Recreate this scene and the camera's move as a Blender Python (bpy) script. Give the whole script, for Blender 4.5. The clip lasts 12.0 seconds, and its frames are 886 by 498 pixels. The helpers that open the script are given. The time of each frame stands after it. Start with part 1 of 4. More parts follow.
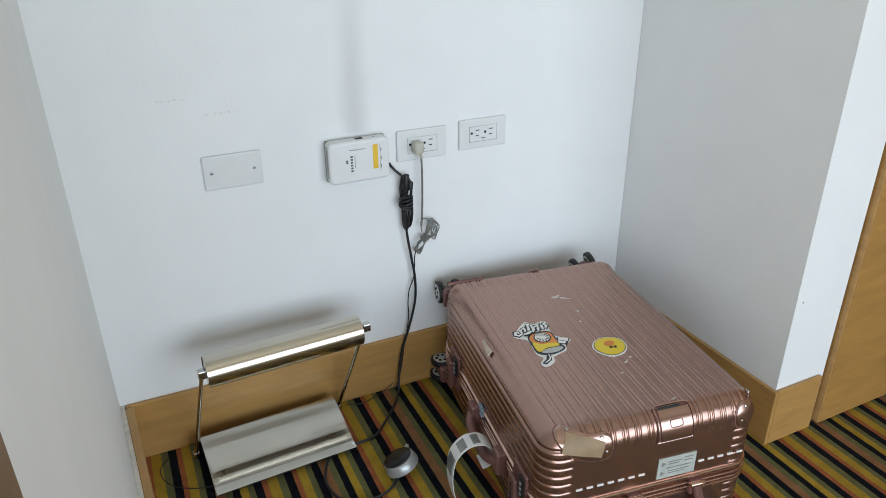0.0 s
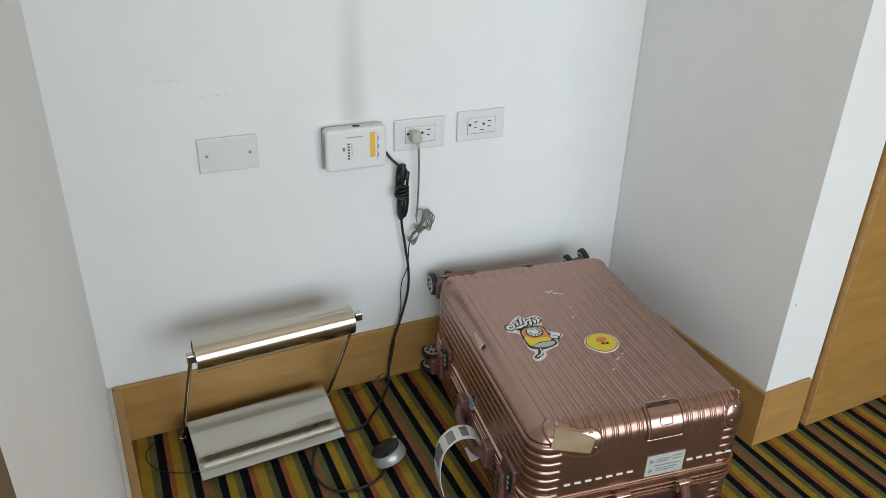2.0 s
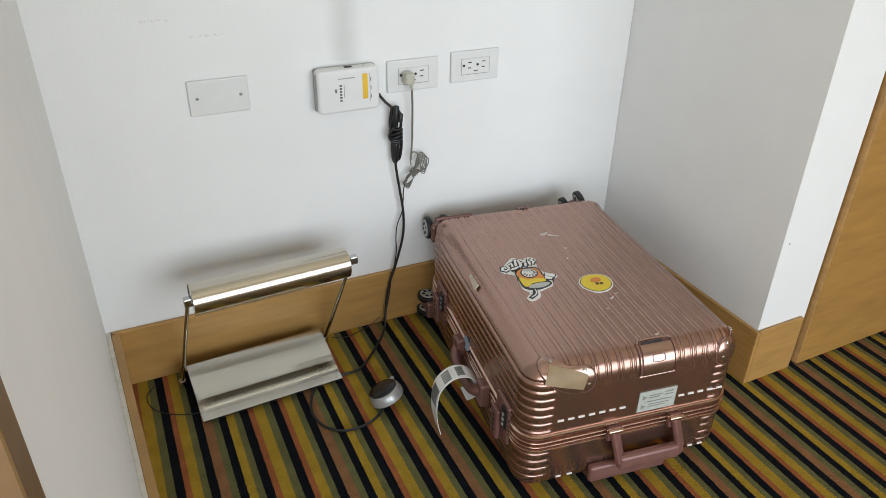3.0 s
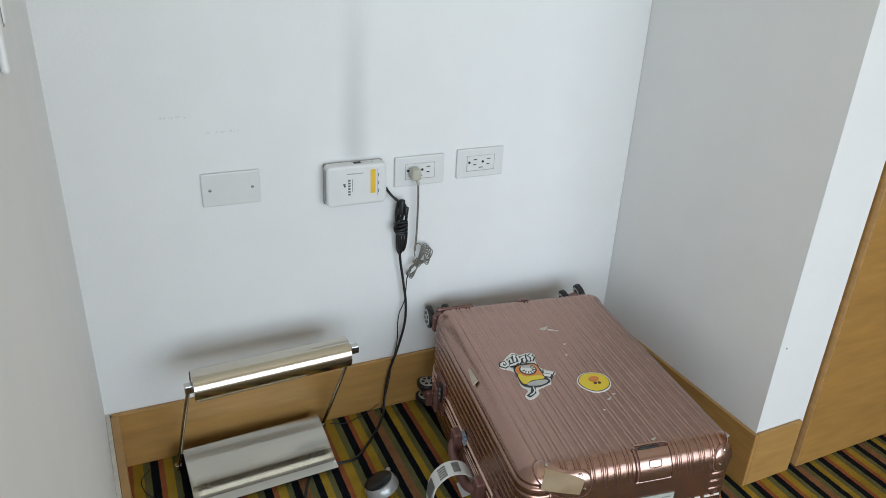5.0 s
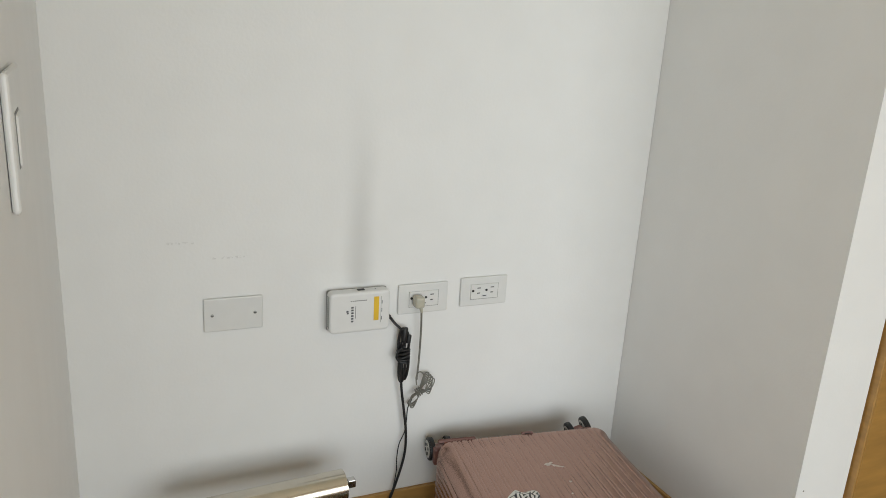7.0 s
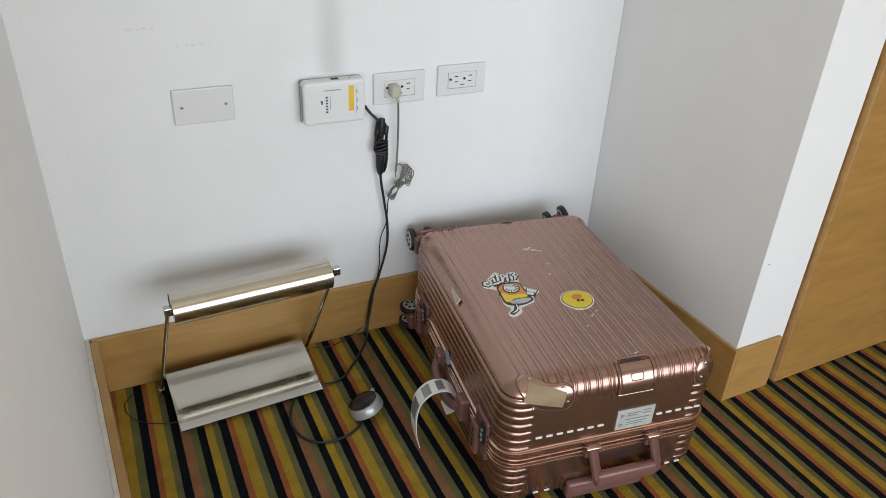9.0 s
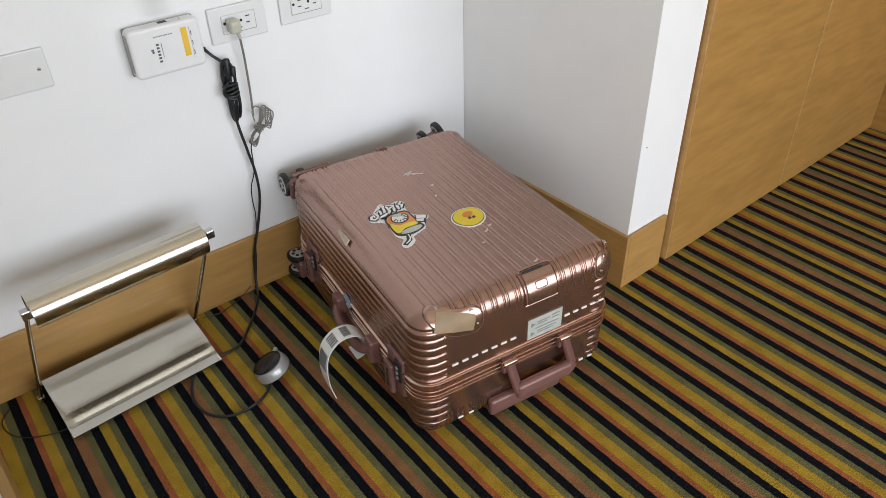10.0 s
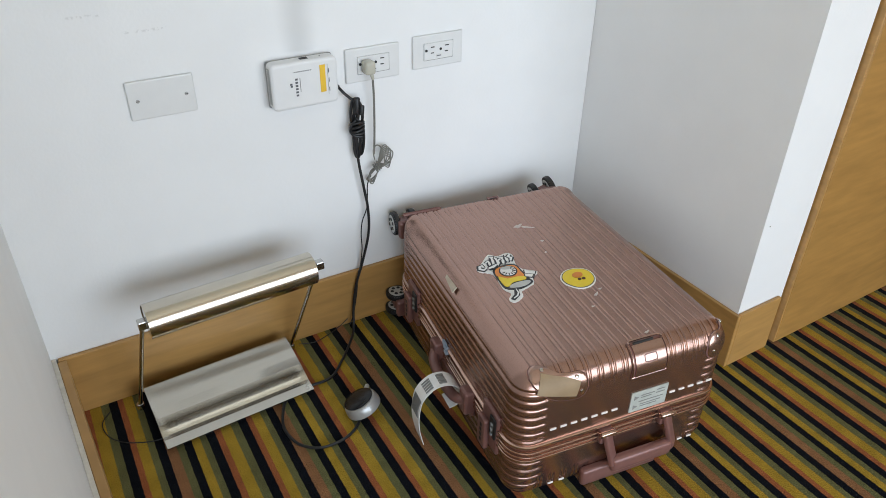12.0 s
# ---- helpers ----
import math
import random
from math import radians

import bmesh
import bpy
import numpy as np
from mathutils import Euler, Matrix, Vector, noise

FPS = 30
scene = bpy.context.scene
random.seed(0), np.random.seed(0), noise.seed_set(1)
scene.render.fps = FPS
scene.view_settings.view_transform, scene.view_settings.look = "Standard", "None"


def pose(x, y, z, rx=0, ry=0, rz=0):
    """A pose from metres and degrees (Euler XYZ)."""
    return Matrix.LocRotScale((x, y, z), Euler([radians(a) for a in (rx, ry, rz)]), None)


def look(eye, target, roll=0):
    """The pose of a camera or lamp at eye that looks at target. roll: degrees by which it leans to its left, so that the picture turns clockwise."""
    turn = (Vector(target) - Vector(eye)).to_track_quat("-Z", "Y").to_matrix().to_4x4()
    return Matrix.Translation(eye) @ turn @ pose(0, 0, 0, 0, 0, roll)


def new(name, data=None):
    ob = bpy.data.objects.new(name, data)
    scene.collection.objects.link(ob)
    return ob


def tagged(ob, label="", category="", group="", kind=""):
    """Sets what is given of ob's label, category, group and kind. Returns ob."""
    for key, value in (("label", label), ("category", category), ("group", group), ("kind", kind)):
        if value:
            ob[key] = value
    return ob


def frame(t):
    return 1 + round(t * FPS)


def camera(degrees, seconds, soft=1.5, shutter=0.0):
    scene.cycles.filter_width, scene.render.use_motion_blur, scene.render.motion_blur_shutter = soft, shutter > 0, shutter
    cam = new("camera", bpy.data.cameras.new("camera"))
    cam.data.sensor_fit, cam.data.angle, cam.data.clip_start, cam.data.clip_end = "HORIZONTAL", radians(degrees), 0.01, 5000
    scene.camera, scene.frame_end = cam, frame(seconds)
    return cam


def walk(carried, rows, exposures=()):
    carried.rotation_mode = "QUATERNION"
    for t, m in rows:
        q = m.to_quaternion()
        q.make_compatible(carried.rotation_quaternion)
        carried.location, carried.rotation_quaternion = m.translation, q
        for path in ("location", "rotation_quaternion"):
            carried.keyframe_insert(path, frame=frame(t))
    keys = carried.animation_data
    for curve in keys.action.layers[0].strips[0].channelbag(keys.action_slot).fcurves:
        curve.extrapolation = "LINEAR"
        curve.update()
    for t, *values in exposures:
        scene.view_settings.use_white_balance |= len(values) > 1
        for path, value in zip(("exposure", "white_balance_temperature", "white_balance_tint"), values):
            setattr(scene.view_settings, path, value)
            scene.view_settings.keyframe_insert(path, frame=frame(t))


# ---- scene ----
cam = camera(62.7, 12.0, soft=0.5)
PATH = [
    (0, (0.094, -1.417, 1.1175), (0.846, 0.214, 0.2365), -0.5),
    (0.5, (0.088, -1.419, 1.1465), (0.852, 0.256, 0.3645), 0.7),
    (1, (0.09, -1.422, 1.1405), (0.857, 0.257, 0.3695), 1.3),
    (1.5, (0.088, -1.417, 1.1375), (0.874, 0.24, 0.3385), 1.9),
    (2, (0.092, -1.412, 1.1065), (0.86, 0.205, 0.2135), 1.6),
    (2.5, (0.094, -1.42, 1.0895), (0.85, 0.144, 0.0985), 1.3),
    (2.7, (0.091, -1.421, 1.0855), (0.847, 0.133, 0.0795), 1.2),
    (4.3, (0.118, -1.43, 1.1475), (0.837, 0.137, 0.1355), 1.9),
    (4.5, (0.097, -1.41, 1.1505), (0.849, 0.16, 0.1655), 2.4),
    (5, (0.098, -1.418, 1.1575), (0.868, 0.218, 0.3025), 2.8),
    (5.5, (0.096, -1.416, 1.1675), (0.884, 0.277, 0.4515), 3),
    (6, (0.097, -1.412, 1.1725), (0.904, 0.307, 0.5415), 3.2),
    (6.5, (0.1, -1.395, 1.1685), (0.917, 0.331, 0.5735), 3.2),
    (7, (0.101, -1.405, 1.1705), (0.897, 0.347, 0.6235), 3.5),
    (7.5, (0.102, -1.409, 1.1595), (0.869, 0.276, 0.4035), 3.1),
    (7.7, (0.098, -1.402, 1.1545), (0.85, 0.231, 0.2765), 3.1),
    (9.3, (0.11, -1.419, 1.0935), (0.92, 0.092, 0.0635), 2.2),
    (9.5, (0.127, -1.41, 1.0845), (0.96, 0.058, 0.0115), 0.4),
    (10, (0.138, -1.356, 1.0885), (1.128, -0.078, -0.0885), -1.6),
    (10.5, (0.117, -1.314, 1.1065), (1.014, 0.086, -0.0045), -0.2),
    (11, (0.108, -1.306, 1.1115), (0.939, 0.161, 0.0355), 0.5),
    (11.5, (0.095, -1.302, 1.1115), (0.916, 0.19, 0.0625), 0.9),
    (12, (0.092, -1.296, 1.1055), (0.956, 0.141, 0.0145), 1.1),
]
# the clip's camera drifts in exposure and white balance
EXPOSURES = [
    (0.0, -0.22, 6850, 14),
    (0.5, -0.46, 7070, 10),
    (1.0, -0.42, 7180, 11),
    (1.5, -0.42, 7230, 12),
    (2.0, -0.32, 7290, 15),
    (2.5, -0.14, 7620, 17),
    (4.5, -0.17, 6950, 17),
    (5.0, -0.3, 7000, 14),
    (5.5, -0.5, 7130, 13),
    (6.0, -0.53, 7480, 13),
    (6.5, -0.51, 7590, 15),
    (7.0, -0.48, 8040, 16),
    (7.5, -0.46, 7850, 18),
    (7.7, -0.43, 7700, 18),
    (9.5, -0.13, 7400, 20),
    (10.0, -0.05, 7480, 21),
    (11.0, -0.14, 6990, 16),
    (12.0, -0.1, 7070, 17),
]
walk(cam, [(t, look(eye, target, roll)) for t, eye, target, roll in PATH], EXPOSURES)

# ---- world, light, exposure ----
world = bpy.data.worlds.new("daylight")
scene.world = world
world.use_nodes = True
wn = world.node_tree.nodes
sky = wn.new("ShaderNodeTexSky")
sky.sky_type, sky.sun_disc, sky.sun_elevation, sky.sun_rotation = "NISHITA", False, radians(27), radians(126)
wn["Background"].inputs["Strength"].default_value = 0.12
world.node_tree.links.new(sky.outputs["Color"], wn["Background"].inputs["Color"])

# low sun, added: through the window it warms floor and wall behind the camera for bounce
bounce_sun = bpy.data.lights.new("bounce_sun", "SUN")
bounce_sun.energy, bounce_sun.angle, bounce_sun.color = 5.0, radians(0.5), (1.0, 0.86, 0.66)
bounce_sun_ob = new("bounce_sun", bounce_sun)
bounce_sun_ob.matrix_world = look((8 * math.cos(radians(27)) * math.sin(radians(126)), 8 * math.cos(radians(27)) * math.cos(radians(126)), 8 * math.sin(radians(27))), (0, 0, 0))

# daylight that enters through the window behind the camera
WIN_X0, WIN_X1, WIN_Z0, WIN_Z1, ROOM_Y = -1.4, 2.5, 0.08, 1.70, -3.4
area = bpy.data.lights.new("window_light", "AREA")
area.shape, area.size, area.size_y = "RECTANGLE", WIN_X1 - WIN_X0, WIN_Z1 - WIN_Z0
area.energy, area.color = 122, (0.63, 0.82, 1.0)
lamp_ob = new("window_light", area)
lamp_ob.matrix_world = look(((WIN_X0 + WIN_X1) / 2, ROOM_Y + 0.02, (WIN_Z0 + WIN_Z1) / 2), ((WIN_X0 + WIN_X1) / 2, 0, (WIN_Z0 + WIN_Z1) / 2))


# ---- materials ----
def mat(name, color, rough=0.5, metal=0.0, scale=20.0, vary=0.08, bump=0.0, bump_scale=200.0, spec=0.5, big=2.5, stretch=(1, 1, 1), coords="Object"):
    """A surface with variation at two scales, and a fine relief."""
    m = bpy.data.materials.new(name)
    m.use_nodes = True
    nt = m.node_tree
    N, L = nt.nodes, nt.links
    b = N["Principled BSDF"]
    b.inputs["Roughness"].default_value, b.inputs["Metallic"].default_value = rough, metal
    b.inputs["Specular IOR Level"].default_value = spec
    tc = N.new("ShaderNodeTexCoord")
    mp = N.new("ShaderNodeMapping")
    mp.inputs["Scale"].default_value = stretch
    L.new(tc.outputs[coords], mp.inputs["Vector"])
    tint = None
    for s, amount in ((scale, vary), (big, vary * 0.7)):
        n = N.new("ShaderNodeTexNoise")
        n.inputs["Scale"].default_value, n.inputs["Detail"].default_value = s, 4
        L.new(mp.outputs["Vector"], n.inputs["Vector"])
        r = N.new("ShaderNodeMapRange")
        r.inputs["From Min"].default_value, r.inputs["From Max"].default_value = 0.3, 0.7
        r.inputs["To Min"].default_value, r.inputs["To Max"].default_value = 1 - amount, 1 + amount * 0.6
        L.new(n.outputs["Fac"], r.inputs["Value"])
        if tint is None:
            tint = r.outputs["Result"]
        else:
            k = N.new("ShaderNodeMath")
            k.operation = "MULTIPLY"
            L.new(tint, k.inputs[0])
            L.new(r.outputs["Result"], k.inputs[1])
            tint = k.outputs["Value"]
    mul = N.new("ShaderNodeVectorMath")
    mul.operation = "SCALE"
    mul.inputs[0].default_value = color[:3]
    L.new(tint, mul.inputs["Scale"])
    L.new(mul.outputs["Vector"], b.inputs["Base Color"])
    rr = N.new("ShaderNodeMath")
    rr.operation = "MULTIPLY_ADD"
    rr.inputs[1].default_value, rr.inputs[2].default_value = -0.25 * rough, 1.25 * rough
    L.new(tint, rr.inputs[0])
    L.new(rr.outputs["Value"], b.inputs["Roughness"])
    if bump:
        n = N.new("ShaderNodeTexNoise")
        n.inputs["Scale"].default_value, n.inputs["Detail"].default_value = bump_scale, 3
        L.new(mp.outputs["Vector"], n.inputs["Vector"])
        bp = N.new("ShaderNodeBump")
        bp.inputs["Strength"].default_value, bp.inputs["Distance"].default_value = bump, 0.001
        L.new(n.outputs["Fac"], bp.inputs["Height"])
        L.new(bp.outputs["Normal"], b.inputs["Normal"])
    return m


PAINT = mat("white_wall_paint", (0.80, 0.80, 0.79), 0.6, vary=0.02, scale=9, big=1.3, bump=0.25, bump_scale=160)


def stained_wall():
    """The back wall's paint: a grey soot streak above the router, two rubbed scratches and a few specks."""
    m = PAINT.copy()
    m.name = "white_wall_paint_sooted"
    N, L = m.node_tree.nodes, m.node_tree.links
    b = N["Principled BSDF"]
    src = b.inputs["Base Color"].links[0].from_socket
    tc = N.new("ShaderNodeTexCoord")
    wob = N.new("ShaderNodeTexNoise")
    wob.inputs["Scale"].default_value = 7
    L.new(tc.outputs["Object"], wob.inputs["Vector"])
    off = N.new("ShaderNodeVectorMath")
    off.operation = "MULTIPLY_ADD"
    off.inputs[1].default_value, off.inputs[2].default_value = (0.03, 0, 0.03), (-0.015, 0, -0.015)
    L.new(wob.outputs["Color"], off.inputs[0])
    add = N.new("ShaderNodeVectorMath")
    L.new(tc.outputs["Object"], add.inputs[0])
    L.new(off.outputs["Vector"], add.inputs[1])
    sep = N.new("ShaderNodeSeparateXYZ")
    L.new(add.outputs["Vector"], sep.inputs["Vector"])

    def step(sock, a, z, lo, hi):
        r = N.new("ShaderNodeMapRange")
        r.interpolation_type = "SMOOTHSTEP"
        for key, v in (("From Min", a), ("From Max", z), ("To Min", lo), ("To Max", hi)):
            r.inputs[key].default_value = v
        L.new(sock, r.inputs["Value"])
        return r.outputs["Result"]

    def times(a, c):
        k = N.new("ShaderNodeMath")
        k.operation = "MULTIPLY"
        L.new(a, k.inputs[0])
        if isinstance(c, float):
            k.inputs[1].default_value = c
        else:
            L.new(c, k.inputs[1])
        return k.outputs["Value"]

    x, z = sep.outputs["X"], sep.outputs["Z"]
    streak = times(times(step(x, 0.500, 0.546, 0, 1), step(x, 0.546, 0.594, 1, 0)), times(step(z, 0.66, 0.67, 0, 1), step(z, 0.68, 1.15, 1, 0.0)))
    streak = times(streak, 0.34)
    fine = N.new("ShaderNodeTexNoise")
    fine.inputs["Scale"].default_value = 160
    L.new(tc.outputs["Object"], fine.inputs["Vector"])
    broken = step(fine.outputs["Fac"], 0.48, 0.6, 0, 1)
    marks = []
    for x0, x1, z0 in ((0.245, 0.328, 0.742), (0.165, 0.228, 0.775)):
        line = times(step(x, x0, x0 + 0.01, 0, 1), step(x, x1 - 0.01, x1, 1, 0))
        zz = N.new("ShaderNodeSeparateXYZ")
        L.new(tc.outputs["Object"], zz.inputs["Vector"])
        line = times(line, times(step(zz.outputs["Z"], z0 - 0.004, z0, 0, 1), step(zz.outputs["Z"], z0, z0 + 0.004, 1, 0)))
        marks.append(times(times(line, broken), 0.28))
    total = streak
    for k in marks:
        a = N.new("ShaderNodeMath")
        a.use_clamp = True
        L.new(total, a.inputs[0])
        L.new(k, a.inputs[1])
        total = a.outputs["Value"]
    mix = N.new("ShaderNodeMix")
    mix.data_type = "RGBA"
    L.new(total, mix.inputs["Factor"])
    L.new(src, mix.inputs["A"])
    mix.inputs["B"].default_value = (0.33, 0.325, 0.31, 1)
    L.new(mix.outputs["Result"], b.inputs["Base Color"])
    return m


STAINED = stained_wall()
# unseen ceiling and walls, tinted warm to bounce light into the niche
CEIL = mat("warm_bounce_ceiling", (0.86, 0.79, 0.65), 0.8, vary=0.02)
BOUNCE_CREAM = mat("warm_bounce_cream", (0.84, 0.66, 0.42), 0.7, vary=0.03)
BEECH = mat("honey_beech_veneer", (0.44, 0.238, 0.076), 0.38, vary=0.13, scale=14, big=3, stretch=(0.7, 1, 6), bump=0.08, bump_scale=90)
BEECH_FLAT = mat("beech_veneer_sheet", (0.39, 0.202, 0.057), 0.36, vary=0.15, scale=9, big=2, stretch=(1.1, 1, 7), bump=0.06, bump_scale=90)
LEDGE = mat("dusty_plaster", (0.66, 0.61, 0.53), 0.8, vary=0.12, scale=60)
TRIM_WOOD = mat("dark_stained_trim", (0.17, 0.095, 0.040), 0.42, vary=0.14, scale=14, stretch=(1, 1, 5))
BEECH_DARK = mat("beech_edge", (0.30, 0.165, 0.065), 0.45, vary=0.12, scale=14, stretch=(1, 1, 5))


def carpet_material():
    """Broadloom with stripes along y, in a repeat of fourteen bands."""
    m = bpy.data.materials.new("striped_carpet")
    m.use_nodes = True
    nt = m.node_tree
    N, L = nt.nodes, nt.links
    b = N["Principled BSDF"]
    b.inputs["Roughness"].default_value, b.inputs["Specular IOR Level"].default_value = 0.95, 0.04
    b.inputs["Sheen Weight"].default_value, b.inputs["Sheen Roughness"].default_value = 0.03, 0.4
    tc = N.new("ShaderNodeTexCoord")
    wob = N.new("ShaderNodeTexNoise")
    wob.inputs["Scale"].default_value, wob.inputs["Detail"].default_value = 130, 2
    L.new(tc.outputs["Object"], wob.inputs["Vector"])
    off = N.new("ShaderNodeVectorMath")
    off.operation = "MULTIPLY_ADD"
    off.inputs[1].default_value, off.inputs[2].default_value = (0.0034, 0, 0), (-0.0017, 0, 0)
    L.new(wob.outputs["Color"], off.inputs[0])
    add = N.new("ShaderNodeVectorMath")
    L.new(tc.outputs["Object"], add.inputs[0])
    L.new(off.outputs["Vector"], add.inputs[1])
    sep = N.new("ShaderNodeSeparateXYZ")
    L.new(add.outputs["Vector"], sep.inputs["Vector"])
    period, start = 0.2172, 0.1195
    sub = N.new("ShaderNodeMath")
    sub.operation, sub.inputs[1].default_value = "SUBTRACT", start - 20 * period
    L.new(sep.outputs["X"], sub.inputs[0])
    div = N.new("ShaderNodeMath")
    div.operation, div.inputs[1].default_value = "DIVIDE", period
    L.new(sub.outputs["Value"], div.inputs[0])
    fr = N.new("ShaderNodeMath")
    fr.operation = "FRACT"
    L.new(div.outputs["Value"], fr.inputs[0])
    ramp = N.new("ShaderNodeValToRGB")
    ramp.color_ramp.interpolation = "CONSTANT"
    K, S, O, Y, R = (0.006, 0.007, 0.010), (0.25, 0.118, 0.055), (0.125, 0.122, 0.052), (0.36, 0.225, 0.030), (0.31, 0.098, 0.040)
    bands = ((0, K), (0.016, S), (0.034, O), (0.048, K), (0.063, Y), (0.079, O), (0.092, K), (0.109, R), (0.121, Y), (0.142, O), (0.157, K), (0.174, R), (0.185, Y), (0.204, O))
    e = ramp.color_ramp.elements
    while len(e) < len(bands):
        e.new(0.5)
    for el, (p, c) in zip(e, bands):
        el.position = p / period
    for el, (p, c) in zip(e, bands):
        el.position, el.color = p / period, (*c, 1)
    L.new(fr.outputs["Value"], ramp.inputs["Fac"])
    tint = None
    for s, lo, hi in ((420, 0.68, 1.28), (28, 0.85, 1.12), (3.0, 0.9, 1.08)):
        n = N.new("ShaderNodeTexNoise")
        n.inputs["Scale"].default_value, n.inputs["Detail"].default_value = s, 3
        L.new(tc.outputs["Object"], n.inputs["Vector"])
        r = N.new("ShaderNodeMapRange")
        r.inputs["From Min"].default_value, r.inputs["From Max"].default_value = 0.3, 0.7
        r.inputs["To Min"].default_value, r.inputs["To Max"].default_value = lo, hi
        L.new(n.outputs["Fac"], r.inputs["Value"])
        k = N.new("ShaderNodeVectorMath")
        k.operation = "SCALE"
        L.new(ramp.outputs["Color"] if tint is None else tint, k.inputs[0])
        L.new(r.outputs["Result"], k.inputs["Scale"])
        tint = k.outputs["Vector"]
    L.new(tint, b.inputs["Base Color"])
    n = N.new("ShaderNodeTexNoise")
    n.inputs["Scale"].default_value = 380
    L.new(tc.outputs["Object"], n.inputs["Vector"])
    bp = N.new("ShaderNodeBump")
    bp.inputs["Strength"].default_value, bp.inputs["Distance"].default_value = 0.8, 0.003
    L.new(n.outputs["Fac"], bp.inputs["Height"])
    L.new(bp.outputs["Normal"], b.inputs["Normal"])
    return m


CARPET = carpet_material()


# ---- mesh helpers ----
def obj(name, bm, material, smooth=False):
    me = bpy.data.meshes.new(name)
    bmesh.ops.recalc_face_normals(bm, faces=bm.faces)
    if smooth is True:
        for e in bm.edges:
            e.smooth = not (len(e.link_faces) == 2 and e.calc_face_angle(0.0) > radians(42))
    bm.to_mesh(me)
    bm.free()
    for mm in material if isinstance(material, (list, tuple)) else [material]:
        me.materials.append(mm)
    if smooth:
        for p in me.polygons:
            p.use_smooth = True
    return new(name, me)


def part(name, bm, material, parent, label="", smooth=False, m=None):
    ob = obj(name, bm, material, smooth)
    ob.parent = parent
    if m is not None:
        ob.matrix_basis = m
    return tagged(ob, label)


def box(x0, y0, z0, x1, y1, z1, bevel=0.0, seg=2, bm=None):
    """A box, with its edges rounded where bevel is given."""
    b = bmesh.new()
    bmesh.ops.create_cube(b, size=1.0, matrix=Matrix.Translation(((x0 + x1) / 2, (y0 + y1) / 2, (z0 + z1) / 2)) @ Matrix.Diagonal((abs(x1 - x0), abs(y1 - y0), abs(z1 - z0), 1)))
    if bevel:
        bmesh.ops.bevel(b, geom=b.edges[:], offset=bevel, segments=seg, affect="EDGES", profile=0.5)
    return join(bm, b)


def join(bm, b):
    if bm is None:
        return b
    me = bpy.data.meshes.new("tmp")
    b.to_mesh(me)
    b.free()
    bm.from_mesh(me)
    bpy.data.meshes.remove(me)
    return bm


def cyl(r, depth, m=None, seg=24, bevel=0.0, r2=None, bm=None):
    """A rod along z through the origin, moved by m."""
    b = bmesh.new()
    bmesh.ops.create_cone(b, cap_ends=True, segments=seg, radius1=r, radius2=r if r2 is None else r2, depth=depth)
    if bevel:
        caps = [e for e in b.edges if all(abs(abs(v.co.z) - depth / 2) < 1e-6 for v in e.verts)]
        bmesh.ops.bevel(b, geom=caps, offset=bevel, segments=2, affect="EDGES", profile=0.5)
    if m is not None:
        bmesh.ops.transform(b, matrix=m, verts=b.verts)
    return join(bm, b)


def between(a, b):
    """The pose that lays a z-rod from a to b, and its length."""
    a, b = Vector(a), Vector(b)
    d = b - a
    return Matrix.Translation((a + b) / 2) @ d.to_track_quat("Z", "Y").to_matrix().to_4x4(), d.length


def tube(points, r, seg=8, steps=10, bm=None):
    """A round cord along a smooth line through the points."""
    P = [Vector(p) for p in points]
    line = []
    for i in range(len(P) - 1):
        p0, p1, p2, p3 = P[max(i - 1, 0)], P[i], P[i + 1], P[min(i + 2, len(P) - 1)]
        for k in range(steps):
            t = k / steps
            line.append(0.5 * (2 * p1 + (p2 - p0) * t + (2 * p0 - 5 * p1 + 4 * p2 - p3) * t * t + (3 * p1 - p0 - 3 * p2 + p3) * t ** 3))
    line.append(P[-1])
    b = bmesh.new()
    rings, side = [], Vector((0.3, 0.5, 0.8)).normalized()
    for i, p in enumerate(line):
        d = (line[min(i + 1, len(line) - 1)] - line[max(i - 1, 0)]).normalized()
        side = (side - d * side.dot(d)).normalized()
        up = d.cross(side)
        rings.append([b.verts.new(p + r * (math.cos(a) * side + math.sin(a) * up)) for a in (2 * math.pi * k / seg for k in range(seg))])
    for q, w in zip(rings, rings[1:]):
        for k in range(seg):
            b.faces.new((q[k], q[(k + 1) % seg], w[(k + 1) % seg], w[k]))
    b.faces.new(rings[0]), b.faces.new(rings[-1][::-1])
    return join(bm, b)


def thing(name, m, label, category, group=""):
    ob = new(name)
    ob.matrix_basis = m
    ob.empty_display_size = 0.05
    return tagged(ob, label, category, group)


def structure(name, bm, material, label="", category=""):
    return tagged(obj(name, bm, material), label, category, kind="structure")


# ---- the large structure ----
CEIL_Z = 2.6
NICHE_X, COL_Y, COL_X1 = 1.272, -0.558, 1.425
structure("floor", box(-1.6, ROOM_Y - 0.1, -0.1, 4.5, 0.15, 0.0), CARPET, "carpet striped in black, yellow, olive and rust", "carpet")
structure("ceiling", box(-1.6, ROOM_Y - 0.1, CEIL_Z, 4.5, 0.15, CEIL_Z + 0.1), CEIL, "unseen ceiling, tinted warm for its bounce", "ceiling")
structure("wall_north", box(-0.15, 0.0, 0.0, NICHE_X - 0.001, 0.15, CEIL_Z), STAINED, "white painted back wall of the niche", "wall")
LEFT = pose(-0.012, 0.0, 0.0, 0, 0, 3.0)
EAST = pose(NICHE_X, 0.0, 0.0, 0, 0, 1.0)
